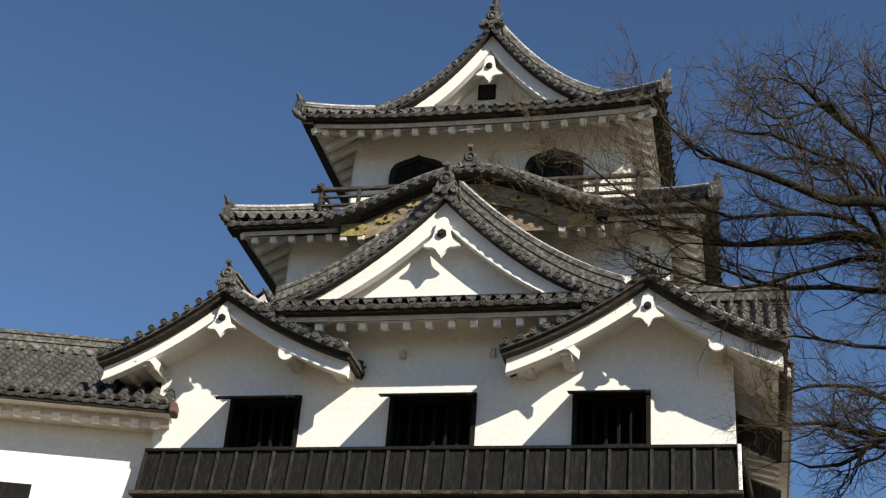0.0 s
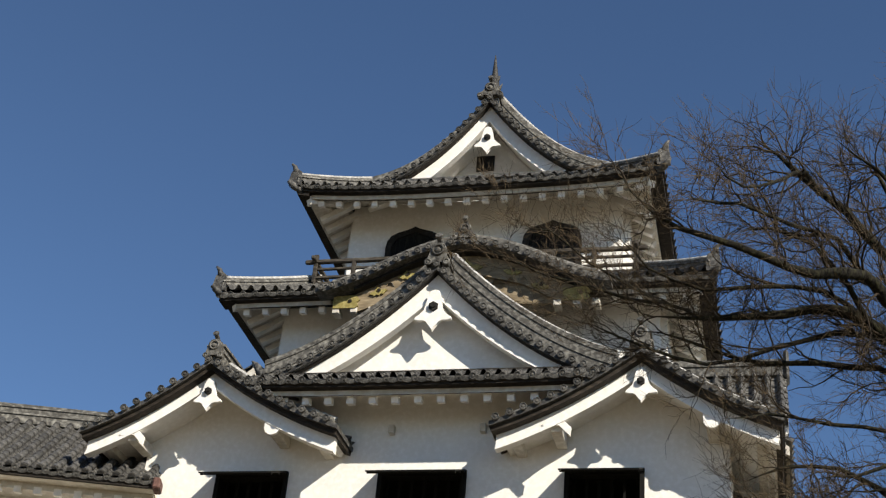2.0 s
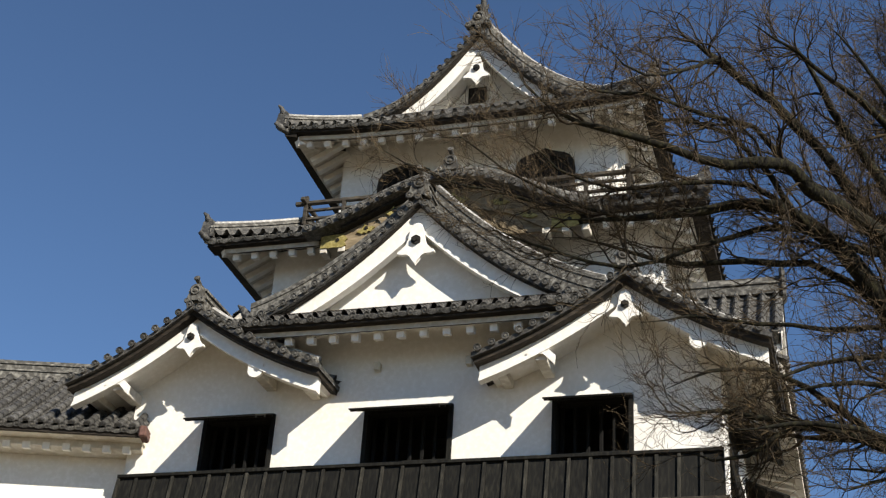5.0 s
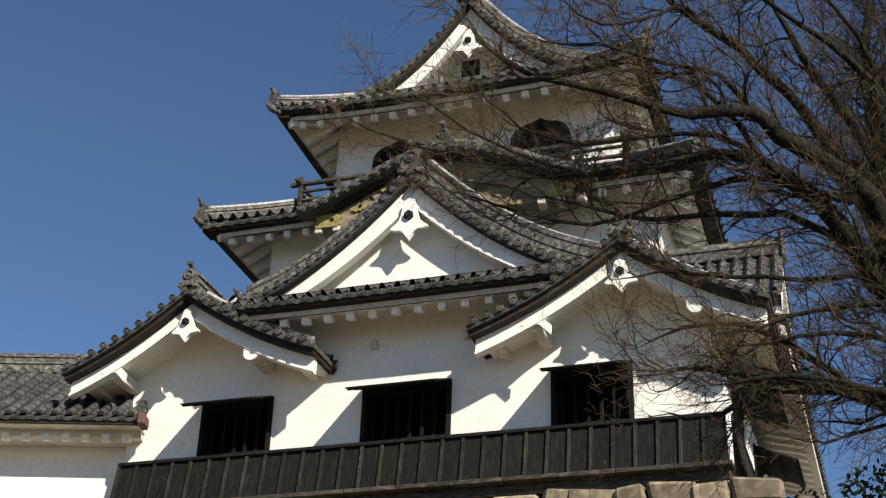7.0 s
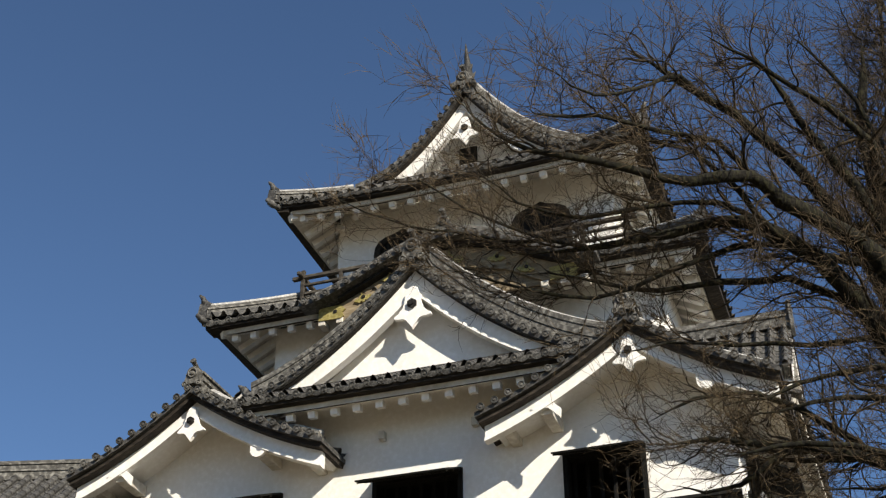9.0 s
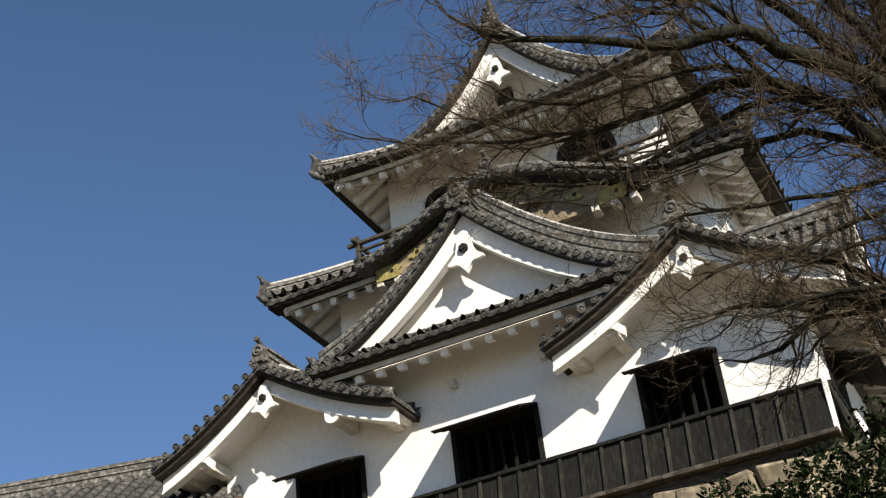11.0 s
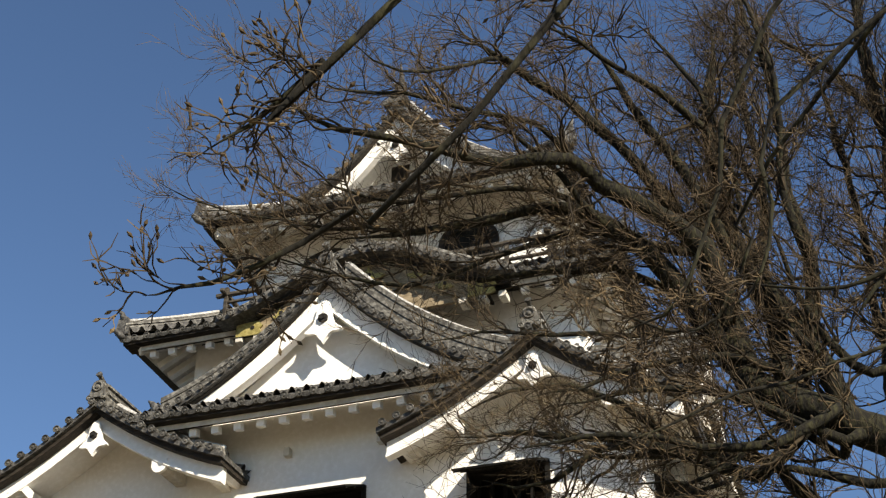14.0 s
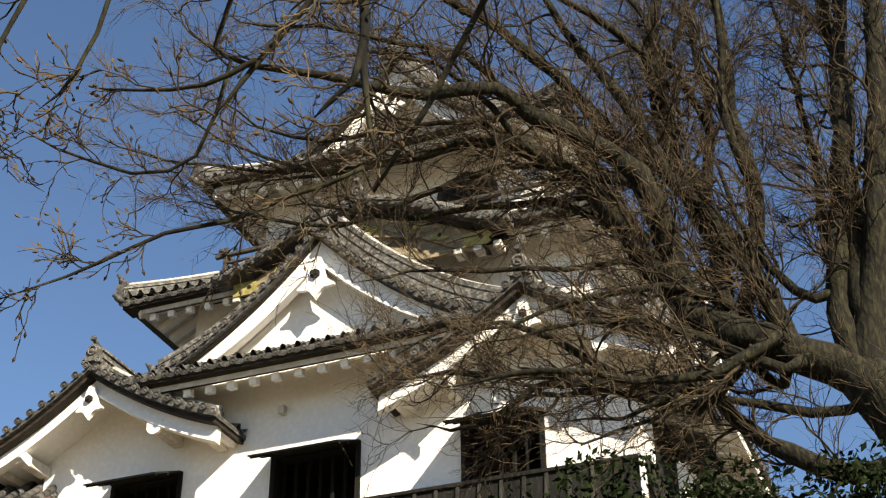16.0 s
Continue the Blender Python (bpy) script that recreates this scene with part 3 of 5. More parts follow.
# side gables of the first roof
for cx, wl, wr in ((-4.52, 2.68, 2.98), (4.52, 2.95, 2.68)):
    g = gable_roof("side_gable", cx, wl, wr, 14.05, 12.50, 0.38, -1.22, 2.9, 0.56, 1.03, 13.31, 0.76, "tiled side gable with a white bargeboard", rh=0.20, step=0.29, verge=0.25, back=0.36, reach=0.92, ogre=0.66, wings=False)
    # purlins that carry the bargeboard, with a plastered end board each
    for sgn, w in ((-1, wl), (1, wr)):
        outer = (sgn < 0) == (cx < 0)
        s = (0.60 if outer else 0.56) if sgn < 0 else 0.50
        x = cx + sgn * w * s
        z = 14.05 - 1.55 * (s * 1.38 - 0.38 * s * s) - 0.46
        part("purlin", boxed(x - 0.12, x + 0.10, -0.86, 0.0, z - 0.22, z + 0.0, 0.012), SOFFIT, g, "plastered purlin")
        bm = bmesh.new()
        plate(bm, [(x - 0.28, z - 0.08), (x + 0.02, z + 0.10), (x + 0.29, z - 0.16), (x + 0.27, z - 0.34), (x + 0.05, z - 0.12), (x - 0.26, z - 0.13)] if sgn < 0 else
              [(x + 0.17 * math.cos(q * math.pi / 10), z + (0.12 if q in (0, 10) else 0.0) - 0.14 - 0.17 * math.sin(q * math.pi / 10)) for q in range(0, 11)], -0.94, -0.862)
        part("purlin_cover", bm, PLASTER, g, "white plastered purlin cover")
        x2 = cx + sgn * w * 0.84
        z2 = 14.05 - 1.55 * (0.84 * 1.38 - 0.38 * 0.84 ** 2) - 0.34
        part("wall_plate", boxed(x2 - 0.10, x2 + 0.10, -0.66, DEPTH1 * 0.2, z2 - 0.14, z2 + 0.02, 0.012), SOFFIT, g, "plastered wall plate")

# front eave of the first roof and the slope behind it
roof1 = holder("first_roof", KEEP)
tagged(roof1, "grey tiled lower roof with white rafters")
eave_row(roof1, -3.6, 3.6, -1.27, 13.40, 0.03, deep=1.0)


def slope1(u, v):
    return Vector((-3.75 + u, -0.35 - 0.9 * v, 13.90 - 0.48 * v + 0.10 * (v * v - v)))


tile_field("tile_field", slope1, 0.315, 7.5, 1.05, roof1)
for y0, z0, z1, hw in ((-0.80, 13.66, 13.72, 3.35), (-0.74, 13.722, 13.785, 3.28), (-0.66, 13.787, 13.85, 3.2), (-0.52, 13.852, 13.97, 3.1)):
    part("gable_foot_course", boxed(-hw, hw, y0, -0.12, z0, z1, 0.012), TILE if z0 < 13.85 else DARKWOOD, roof1, "dark course at the gable foot")
# two short struts below the eave
for x in (-0.72, 1.22):
    part("strut", boxed(x - 0.06, x + 0.06, -0.16, 0.0, 12.72, 12.9, 0.01), SOFFIT, roof1, "plastered strut")

# the great gable over the middle
big = gable_roof("great_gable", 0.0, 3.9, 3.9, 16.6, 13.82, 0.55, -0.45, 3.2, 0.72, 0.55, 15.55, 1.0, "great tiled gable with a white bargeboard", rec=0.17, rh=0.86, verge=0.165, back=0.62, ogre=0.86, wings=False)
line = gable_line(0, 3.9, 3.9, 16.6, 13.82, 0.55, 0.40, 0.9)
bm = bmesh.new()
slab(bm, line, [(x, 13.7) for x, z in line], 0.15, 0.45)
part("gable_wall", bm, PLASTER, big, "white plastered gable wall")

# slopes of the first roof on either side, up to the second storey
for sgn in (-1, 1):
    def front1(u, v, sgn=sgn):
        # right slope is raised: its dark tiles stand in for eave shade on the wall
        return Vector((sgn * (2.9 + u), 2.58 - 1.9 * v, 14.0 + (1.65 if sgn > 0 else 1.05) * (1 - v) + 0.12 * (v * v - v)))
    tile_field("tile_field", front1, 0.3, 1.8, 2.2, roof1)
    def side1(u, v, sgn=sgn):
        return Vector((sgn * (4.4 + 2.95 * v), 0.9 + u, 15.0 - 2.15 * v + 0.35 * (v * v - v)))
    tile_field("tile_field", side1, 0.3, 11.6, 3.6, roof1)
    bm = bmesh.new()
    slab(bm, [(sgn * (4.4 + 2.9 * k / 8), 14.9 - 2.15 * k / 8 + 0.35 * ((k / 8) ** 2 - k / 8)) for k in range(9)],
         [(sgn * (4.4 + 2.9 * k / 8), 14.7 - 2.15 * k / 8 + 0.35 * ((k / 8) ** 2 - k / 8)) for k in range(9)], 0.9, 12.4)
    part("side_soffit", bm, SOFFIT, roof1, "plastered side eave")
    for i in range(22):
        shared("rafter", RAFTER, pose(sgn * 7.15, 1.2 + i * 0.475, 12.78, 0, 0, sgn * 90) @ pose(0, 0, 0, 14), roof1)

# a small gable on the right flank of the first roof, its ridge across the building
flank = part("flank_gable", boxed(5.0, 6.95, 1.6, 2.5, 13.2, 14.2), SOFFIT, KEEP, "small tiled gable on the flank")
for sgn in (-1, 1):
    def dormer(u, v, sgn=sgn):
        return Vector((4.9 + u, 2.0 + sgn * 1.45 * v, 14.92 - 1.62 * v + 0.22 * (v * v - v)))
    tile_field("tile_field", dormer, 0.27, 2.43, 2.1, flank)
    for i in range(9):
        p = dormer(0.27 * (i + 0.5), 1.0)
        shared("round_end_tile", END_TILE, pose(p.x, p.y, p.z + 0.05, -25 * -sgn, 0, 0 if sgn < 0 else 180), flank)
    bm = bmesh.new()
    q = []
    for x in (7.10, 7.30):
        for v in (0.0, 0.5, 1.0):
            p = dormer(0.0, v)
            q.append([bm.verts.new((x, p.y, p.z + h)) for h in (-0.02, -0.42)])
    for k in (0, 1):
        for (a0, a1, b0, b1) in ((q[k], q[k + 1], q[k + 3], q[k + 4]),):
            bm.faces.new((a0[0], a1[0], a1[1], a0[1]))
            bm.faces.new((b0[0], b1[0], b1[1], b0[1]))
            bm.faces.new((a0[0], a1[0], b1[0], b0[0]))
            bm.faces.new((a0[1], a1[1], b1[1], b0[1]))
    part("bargeboard", bm, PLASTER, flank, "white plastered bargeboard")
bm = bmesh.new()
for z0, z1, hw in ((-0.1, 0.12, 0.19), (0.12, 0.16, 0.22), (0.16, 0.27, 0.15), (0.27, 0.33, 0.09)):
    box(bm, 4.9, 7.28, 2.0 - hw, 2.0 + hw, 14.92 + z0, 14.92 + z1)
part("ridge", bm, RIDGE, flank, "stacked grey ridge tiles")
part("ridge_end_tile", boxed(7.282, 7.40, 1.74, 2.26, 14.72, 15.42, 0.06), CAP, flank, "grey ridge end tile")

# black weatherboarding and a shuttered opening on the right flank
side_skirt = holder("weatherboarding", KEEP)
tagged(side_skirt, "black weatherboarding with battens on the flank")
for i in range(24):
    y0 = -0.02 + i * 0.41
    bm = bmesh.new()
    for v in box(bm, HW1 + 0.06, HW1 + 0.10, y0 + 0.004, y0 + 0.406, Z0 + 0.04, 10.64):
        v.co.x += (10.64 - v.co.z) * 0.17
    part("board", bm, BLACKWOOD, side_skirt)
    bm = bmesh.new()
    for v in box(bm, HW1 + 0.104, HW1 + 0.145, y0 - 0.03, y0 + 0.03, Z0 + 0.05, 10.63):
        v.co.x += (10.64 - v.co.z) * 0.17
    part("batten", bm, BATTEN, side_skirt)
part("top_rail", boxed(HW1 + 0.002, HW1 + 0.16, 0.0, 9.8, 10.642, 10.715, 0.01), BLACKWOOD, side_skirt)
part("corner_post", boxed(HW1 + 0.02, HW1 + 0.10, -0.20, -0.02, Z0 - 0.05, 10.70, 0.012), PLASTER, KEEP, "white plastered corner strip")
for y0 in (1.3, 5.0):
    sw = holder("window", KEEP, (HW1, y0, 10.72))
    tagged(sw, "black shuttered window on the flank")
    # solid plate on the wall; its near-black colour stands for the unlit opening
    part("opening", boxed(0.004, 0.02, 0.0, 1.8, 0.0, 1.15), NEARBLACK, sw, "near-black plate for an unlit window opening")
    sh = holder("shutter", sw, (0.05, 0, 1.17))
    sh.rotation_euler = (0, radians(24), 0)
    for i in range(5):
        part("shutter_board", boxed(0.0, 0.95, i * 0.36 + 0.004, i * 0.36 + 0.356, 0.0, 0.035), BLACKWOOD, sh)
    for x in (0.08, 0.45, 0.84):
        part("shutter_batten", boxed(x, x + 0.07, 0.0, 1.8, -0.036, -0.001), BLACKWOOD, sh)
    part("window_frame", boxed(0.004, 0.05, -0.06, 1.86, 1.152, 1.24), BLACKWOOD, sw)

# ---- second storey ----
HW2, Y2 = 4.58, 2.6
part("second_front_wall", boxed(-HW2, HW2, Y2, Y2 + 0.3, 13.0, 17.35), PLASTER, KEEP, "white plastered wall")
for sgn in (-1, 1):
    part("second_side_wall", boxed(sgn * HW2 - 0.15, sgn * HW2 + 0.15, Y2 + 0.302, 10.5, 13.0, 17.1), PLASTER, KEEP, "white plastered wall")
roof2 = holder("second_roof", KEEP)
tagged(roof2, "grey tiled middle roof with a curved gable")
E2X, E2Y, E2Z = 5.88, 1.42, 17.12
eave_row(roof2, -E2X, -3.1, E2Y, E2Z, 0.0, deep=1.0, inset=(0.38, 0), inner=(-HW2, -3.1))
eave_row(roof2, 3.4, E2X, E2Y, E2Z, 0.0, deep=1.0, inset=(0, 0.38), inner=(3.4, HW2))


def hip_roof(roof, ex, ey, ez, tx, ty, tz, back, turn):
    """The four slopes of a hipped skirt, from the eave (ex, ey, ez) up to (tx, ty, tz), with upturned corners."""
    def front(u, v):
        w = tx + (ex - tx) * v
        a = -1 + 2 * u / (2 * ex)
        return Vector((a * w, ty + (ey - ty) * v, tz + (ez - tz) * v + 0.16 * (v * v - v) + turn * abs(a) ** 4 * v))

    def flank(sgn):
        def f(u, v):
            y0, y1 = ty + (ey - ty) * v, back - (ey - ty) * v
            a = u / (back - ey)
            e = abs(2 * a - 1)
            return Vector((sgn * (tx + (ex - tx) * v), y0 + (y1 - y0) * a, tz + (ez - tz) * v + 0.16 * (v * v - v) + turn * e ** 4 * v))
        return f
    ln = math.hypot(ty - ey, tz - ez)
    tile_field("tile_field", front, 0.315, 2 * ex, ln, roof)
    for sgn in (-1, 1):
        tile_field("tile_field", flank(sgn), 0.315, back - ey, ln, roof)
        # hip ridge from the upper corner down to the upturned eave corner
        bm = bmesh.new()
        pts = [Vector((sgn * (tx + (ex - tx) * v), ty + (ey - ty) * v, tz + (ez - tz) * v + 0.16 * (v * v - v) + turn * v)) for v in [k / 8 for k in range(9)]]
        for (h0, h1, hw) in ((0.02, 0.16, 0.13), (0.16, 0.20, 0.16), (0.20, 0.29, 0.10)):
            prev = None
            for p in pts:
                dr = Vector((-(ey - ty), sgn * (ex - tx), 0)).normalized() * hw
                q = [bm.verts.new(p + dr + Vector((0, 0, h0))), bm.verts.new(p - dr + Vector((0, 0, h0))), bm.verts.new(p - dr + Vector((0, 0, h1))), bm.verts.new(p + dr + Vector((0, 0, h1)))]
                if prev:
                    for k in range(4):
                        bm.faces.new((prev[k], prev[(k + 1) % 4], q[(k + 1) % 4], q[k]))
                else:
                    bm.faces.new(q)
                prev = q
            bm.faces.new(prev[::-1])
        part("hip_ridge", bm, RIDGE, roof, "weathered grey hip ridge")
        bm = bmesh.new()
        half_round(bm, [p + Vector((0, 0, 0.27)) for p in pts], 0.11, 0.9)
        part("ridge_cap", bm, GLINTCAP, roof, "grey ridge cap painted pale for sun glint", smooth=True)
        e = pts[-1]
        bm = bmesh.new()
        plate(bm, [(e.x - 0.16, e.z - 0.06), (e.x + 0.16, e.z - 0.06), (e.x + 0.17, e.z + 0.12), (e.x + 0.13, e.z + 0.36), (e.x, e.z + 0.43), (e.x - 0.13, e.z + 0.36), (e.x - 0.17, e.z + 0.12)], e.y - 0.08, e.y + 0.04)
        ct = part("corner_tile", bm, TILE, roof, "dark corner end tile")
        out = Vector((sgn * 0.72, -0.70, 0))
        verts, faces = [], []
        tube(verts, faces, [e + out * o + Vector((0, 0, h)) for o, h in ((-0.30, 0.28), (-0.05, 0.34), (0.06, 0.42), (0.10, 0.52), (0.19, 0.58))], [0.09, 0.10, 0.085, 0.06, 0.025], 8)
        from_lists("horn", verts, faces, TILE, ct)
        verts, faces = [], []
        tube(verts, faces, [e + out * o + Vector((0, 0, h)) for o, h in ((-0.2, -0.10), (0.05, -0.06), (0.22, 0.04))], [0.10, 0.10, 0.05], 8)
        from_lists("lip", verts, faces, TILE, ct)
        bm = bmesh.new()
        box(bm, -0.10, 0.10, 0.0, 1.5, -0.11, 0.11, Matrix.Translation((sgn * (ex - 0.30), ey + 0.30, ez + turn * 0.7 - 0.27)) @ Matrix.Rotation(radians(sgn * 45), 4, "Z") @ Matrix.Rotation(math.atan(SLOPE * 0.72), 4, "X"))
        bmesh.ops.bevel(bm, geom=bm.edges[:], offset=0.012, segments=1, affect="EDGES")
        part("corner_rafter", bm, PLASTER, roof, "white plastered corner rafter")
    # plastered underside, dark edge on the flanks, rafters
    for sgn in (-1, 1):
        bm = bmesh.new()
        q = []
        for y in (ey + 0.1, back - 0.1):
            for x, z in ((sgn * (ex - 0.05), ez - 0.08 + turn), (sgn * (ex - 0.05), ez - 0.24 + turn), (sgn * (ex - 0.36), ez - 0.30 + turn), (sgn * (ex - 0.36), ez - 0.10 + turn)):
                q.append(bm.verts.new((x, y, z - (0 if abs(y - ey) < 1 else turn))))
        for k in range(4):
            bm.faces.new((q[k], q[(k + 1) % 4], q[4 + (k + 1) % 4], q[4 + k]))
        bm.faces.new(q[:4])
        bm.faces.new(q[4:])
        part("flank_fascia", bm, DARKWOOD, roof, "dark wooden eave edge")
        n = int((back - ey - 1.5) / 0.475)
        for i in range(n):
            shared("rafter", RAFTER, pose(sgn * (ex - 0.42), ey + 1.0 + i * 0.475, ez - 0.24 + SLOPE * 0.05, 0, 0, sgn * 90) @ pose(0, 0, 0, math.degrees(math.atan(SLOPE))), roof)
    return front


hip_roof(roof2, E2X, E2Y, E2Z, 4.0, 3.15, 18.25, 10.6, 0.16)


def flank_soffit(roof, ex, ey, ez, hw, wall_y, back):
    """The plastered underside of a side eave, rising to the wall, mitred at the front corner."""
    for sgn in (-1, 1):
        bm = bmesh.new()
        q = []
        for dz in (0.0, 0.1):
            for x, y, h in ((ex - 0.37, ey + 0.26, 0.0), (ex - 0.37, back, 0.0), (hw, back, ex - 0.37 - hw), (hw, wall_y, ex - 0.37 - hw)):
                q.append(bm.verts.new((sgn * x, y, ez - 0.24 + dz + SLOPE * h)))
        bm.faces.new(q[:4])
        bm.faces.new(q[4:])
        for k in range(4):
            bm.faces.new((q[k], q[(k + 1) % 4], q[4 + (k + 1) % 4], q[4 + k]))
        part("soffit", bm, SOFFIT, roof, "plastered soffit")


flank_soffit(roof2, E2X, E2Y, E2Z, HW2, Y2, 10.5)


# the curved gable: a cusped arch of tiles with black boards and gilt fittings
def kara(x, hw=3.45, zb=16.98, rise=1.13):
    a = min(1.0, abs(x) / hw)
    return zb + rise * (0.5 + 0.5 * math.cos(math.pi * a)) ** 0.86


KX = [-3.45 + 6.9 * k / 40 for k in range(41)]
KC = 0.18
YK = 1.0
curved = part("curved_gable", bmesh_slab([(x + KC, kara(x) + 0.0) for x in KX], [(x + KC, kara(x) - 0.12) for x in KX], YK, YK + 0.45), TILE, KEEP, "curved tiled gable with black boards and gilt fittings")
part("roof_slope", bmesh_slab([(x + KC, kara(x)) for x in KX[6:-6]], [(x + KC, kara(x) - 0.11) for x in KX[6:-6]], YK + 0.452, 3.2), TILE, curved)
verge_tiles(curved, [(x + KC, kara(x) - 0.05) for x in KX], YK - 0.04, 0.27)
bm = bmesh.new()
slab(bm, [(x + KC, kara(x) + 0.14) for x in KX[2:-2]], [(x + KC, kara(x) + 0.0) for x in KX[2:-2]], YK + 0.10, YK + 0.50)
half_round(bm, [Vector((x + KC, YK + 0.30, kara(x) + 0.13)) for x in KX[2:-2]], 0.19, 0.8)
part("verge_ridge", bm, RIDGE, curved, "weathered grey verge ridge")
bm = bmesh.new()
slab(bm, [(x + KC, kara(x) - 0.122) for x in KX[5:-5]], [(x + KC, kara(x) - 0.20) for x in KX[5:-5]], YK + 0.22, 2.5)
part("verge_board", bm, LACQUER, curved, "black verge board")
bm = bmesh.new()
slab(bm, [(x + KC, kara(x) - 0.202) for x in KX[5:-5]], [(x + KC, kara(x) - 0.66 - 0.06 * abs(math.sin(x * 2.2))) for x in KX[5:-5]], YK + 0.42, YK + 0.50)
part("bargeboard", bm, TIMBER, curved, "brown timber curved bargeboard")
bm = bmesh.new()
slab(bm, [(x + KC, kara(x) - 0.40) for x in KX[5:-5]], [(x + KC, min(kara(x) - 0.41, 16.62)) for x in KX[5:-5]], YK + 0.505, YK + 0.60)
part("panel", bm, TIMBER, curved, "brown timber panel below the curved gable")


def gilt(x, z, kind, turn=0.0):
    """A gilt fitting: the centre leaf, a side leaf, or a foot plate with round holes."""
    bm = bmesh.new()
    if kind == "foot":
        pts = [(-0.40, -0.19), (-0.40, 0.19), (0.34, 0.22), (0.50, 0.06), (0.40, -0.02), (0.46, -0.14), (0.34, -0.20)]
    else:
        pts = [(-0.36, -0.03), (-0.24, 0.04), (-0.15, 0.02), (-0.08, 0.10), (-0.03, 0.12), (0.0, 0.22), (0.03, 0.12), (0.08, 0.10), (0.15, 0.02), (0.24, 0.04), (0.36, -0.03), (0.25, -0.08), (0.17, -0.14), (0.08, -0.11), (0.0, -0.16), (-0.08, -0.11), (-0.17, -0.14), (-0.25, -0.08)]
        if kind == "centre":
            pts = [(a * 1.75, b * 1.6) for a, b in pts]
    size = 0.72 if kind == "foot" else 0.62
    pts = [(a * size, b * size * 1.15) for a, b in pts]
    c, s = math.cos(turn), math.sin(turn)
    plate(bm, [(x + KC + a * c - b * s, z + a * s + b * c) for a, b in pts], YK + 0.375, YK + 0.415)
    g = part("gilt_fitting", bm, GOLD, curved, "gilt metal fitting")
    bm = bmesh.new()
    boss_hex(bm, x + KC + (0.02 if kind != "foot" else 0.12) * c, z + 0.02, 0.05, YK + 0.355, YK + 0.374)
    part("stud", bm, LACQUER, g)


gilt(0.03, kara(0) - 0.50, "centre")
for sgn in (-1, 1):
    gilt(sgn * 1.26 - 0.12, 17.44, "leaf", -sgn * 0.15)
    gilt(sgn * 1.92 - 0.12, 17.03, "leaf", -sgn * 0.25)
    gilt(sgn * 2.72 - 0.10, 16.77, "foot", 0.0)
    for dx in (-0.42, 0.02, 0.46):
        # these ends take the plaster with shade in its colour
        part("rafter_end", boxed(sgn * 2.62 + KC + dx - 0.085, sgn * 2.62 + KC + dx + 0.085, YK + 0.40, YK + 0.72, 16.50, 16.64, 0.01), SOFFIT, curved, "pale plastered rafter end")
ogre_tile(curved, KC, YK + 0.12, kara(0) + 0.12, 0.72)
part("ridge", boxed(KC - 0.18, KC + 0.18, YK + 0.2, 3.1, kara(0) - 0.05, kara(0) + 0.3, 0.03), RIDGE, curved)

# ---- third storey ----
HW3, Y3, D3 = 3.56, 3.75, 9.2
XK = (-1.80, 1.80)
KW, KZ0, KZ1 = 0.64, 18.85, 20.22


def bell(x0, zlo, w, top, n=10):
    """The outline of a cusped bell window: flared foot, bulging sides, pointed head."""
    half = [(1.06, 0.0), (1.0, 0.25), (1.02, 0.55), (0.98, 0.70), (0.84, 0.82), (0.62, 0.88), (0.36, 0.92), (0.16, 0.955), (0.0, 1.0)]
    h = top - zlo
    return [(x0 + w * a, zlo + h * b) for a, b in half] + [(x0 - w * a, zlo + h * b) for a, b in half[-2::-1]]


bm = bmesh.new()
wall_with_holes(bm, [-HW3, XK[0] - KW, XK[0] + KW, XK[1] - KW, XK[1] + KW, HW3], [17.5, KZ0, KZ1 - 0.3, 21.05], {(1, 1), (3, 1)}, Y3, Y3 + 0.3)
part("third_front_wall", bm, PLASTER, KEEP, "white plastered wall")
for sgn in (-1, 1):
    part("third_side_wall", boxed(sgn * HW3 - 0.15, sgn * HW3 + 0.15, Y3 + 0.302, D3, 17.5, 20.9), PLASTER, KEEP, "white plastered wall")
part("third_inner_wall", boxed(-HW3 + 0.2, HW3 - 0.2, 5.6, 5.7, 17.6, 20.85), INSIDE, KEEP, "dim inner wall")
for xk in XK:
    win = holder("bell_window", KEEP)
    tagged(win, "black cusped bell window")
    a, b = bell(xk, KZ0, KW + 0.10, KZ1 + 0.06), bell(xk, KZ0, KW - 0.04, KZ1 - 0.10)
    bm = bmesh.new()
    fa = [[bm.verts.new((x, y, z)) for x, z in ln] for y in (Y3 - 0.10, Y3 - 0.004) for ln in (a, b)]
    for i in range(len(a) - 1):
        bm.faces.new((fa[0][i], fa[0][i + 1], fa[1][i + 1], fa[1][i]))
        bm.faces.new((fa[0][i], fa[2][i], fa[2][i + 1], fa[0][i + 1]))
        bm.faces.new((fa[1][i], fa[1][i + 1], fa[3][i + 1], fa[3][i]))
    part("window_frame", bm, LACQUER, win, "black lacquered cusped frame")
    bm = bmesh.new()
    plate(bm, bell(xk, KZ0, KW - 0.03, KZ1 - 0.09), Y3 - 0.05, Y3 - 0.02)
    part("shutter", bm, BLACKWOOD, win, "dark boarded shutter")
    for k in range(5):
        part("slat", boxed(xk - 0.5 + k * 0.25 - 0.02, xk - 0.5 + k * 0.25 + 0.02, Y3 - 0.075, Y3 - 0.051, KZ0, KZ1 - 0.34), BLACKWOOD, win)

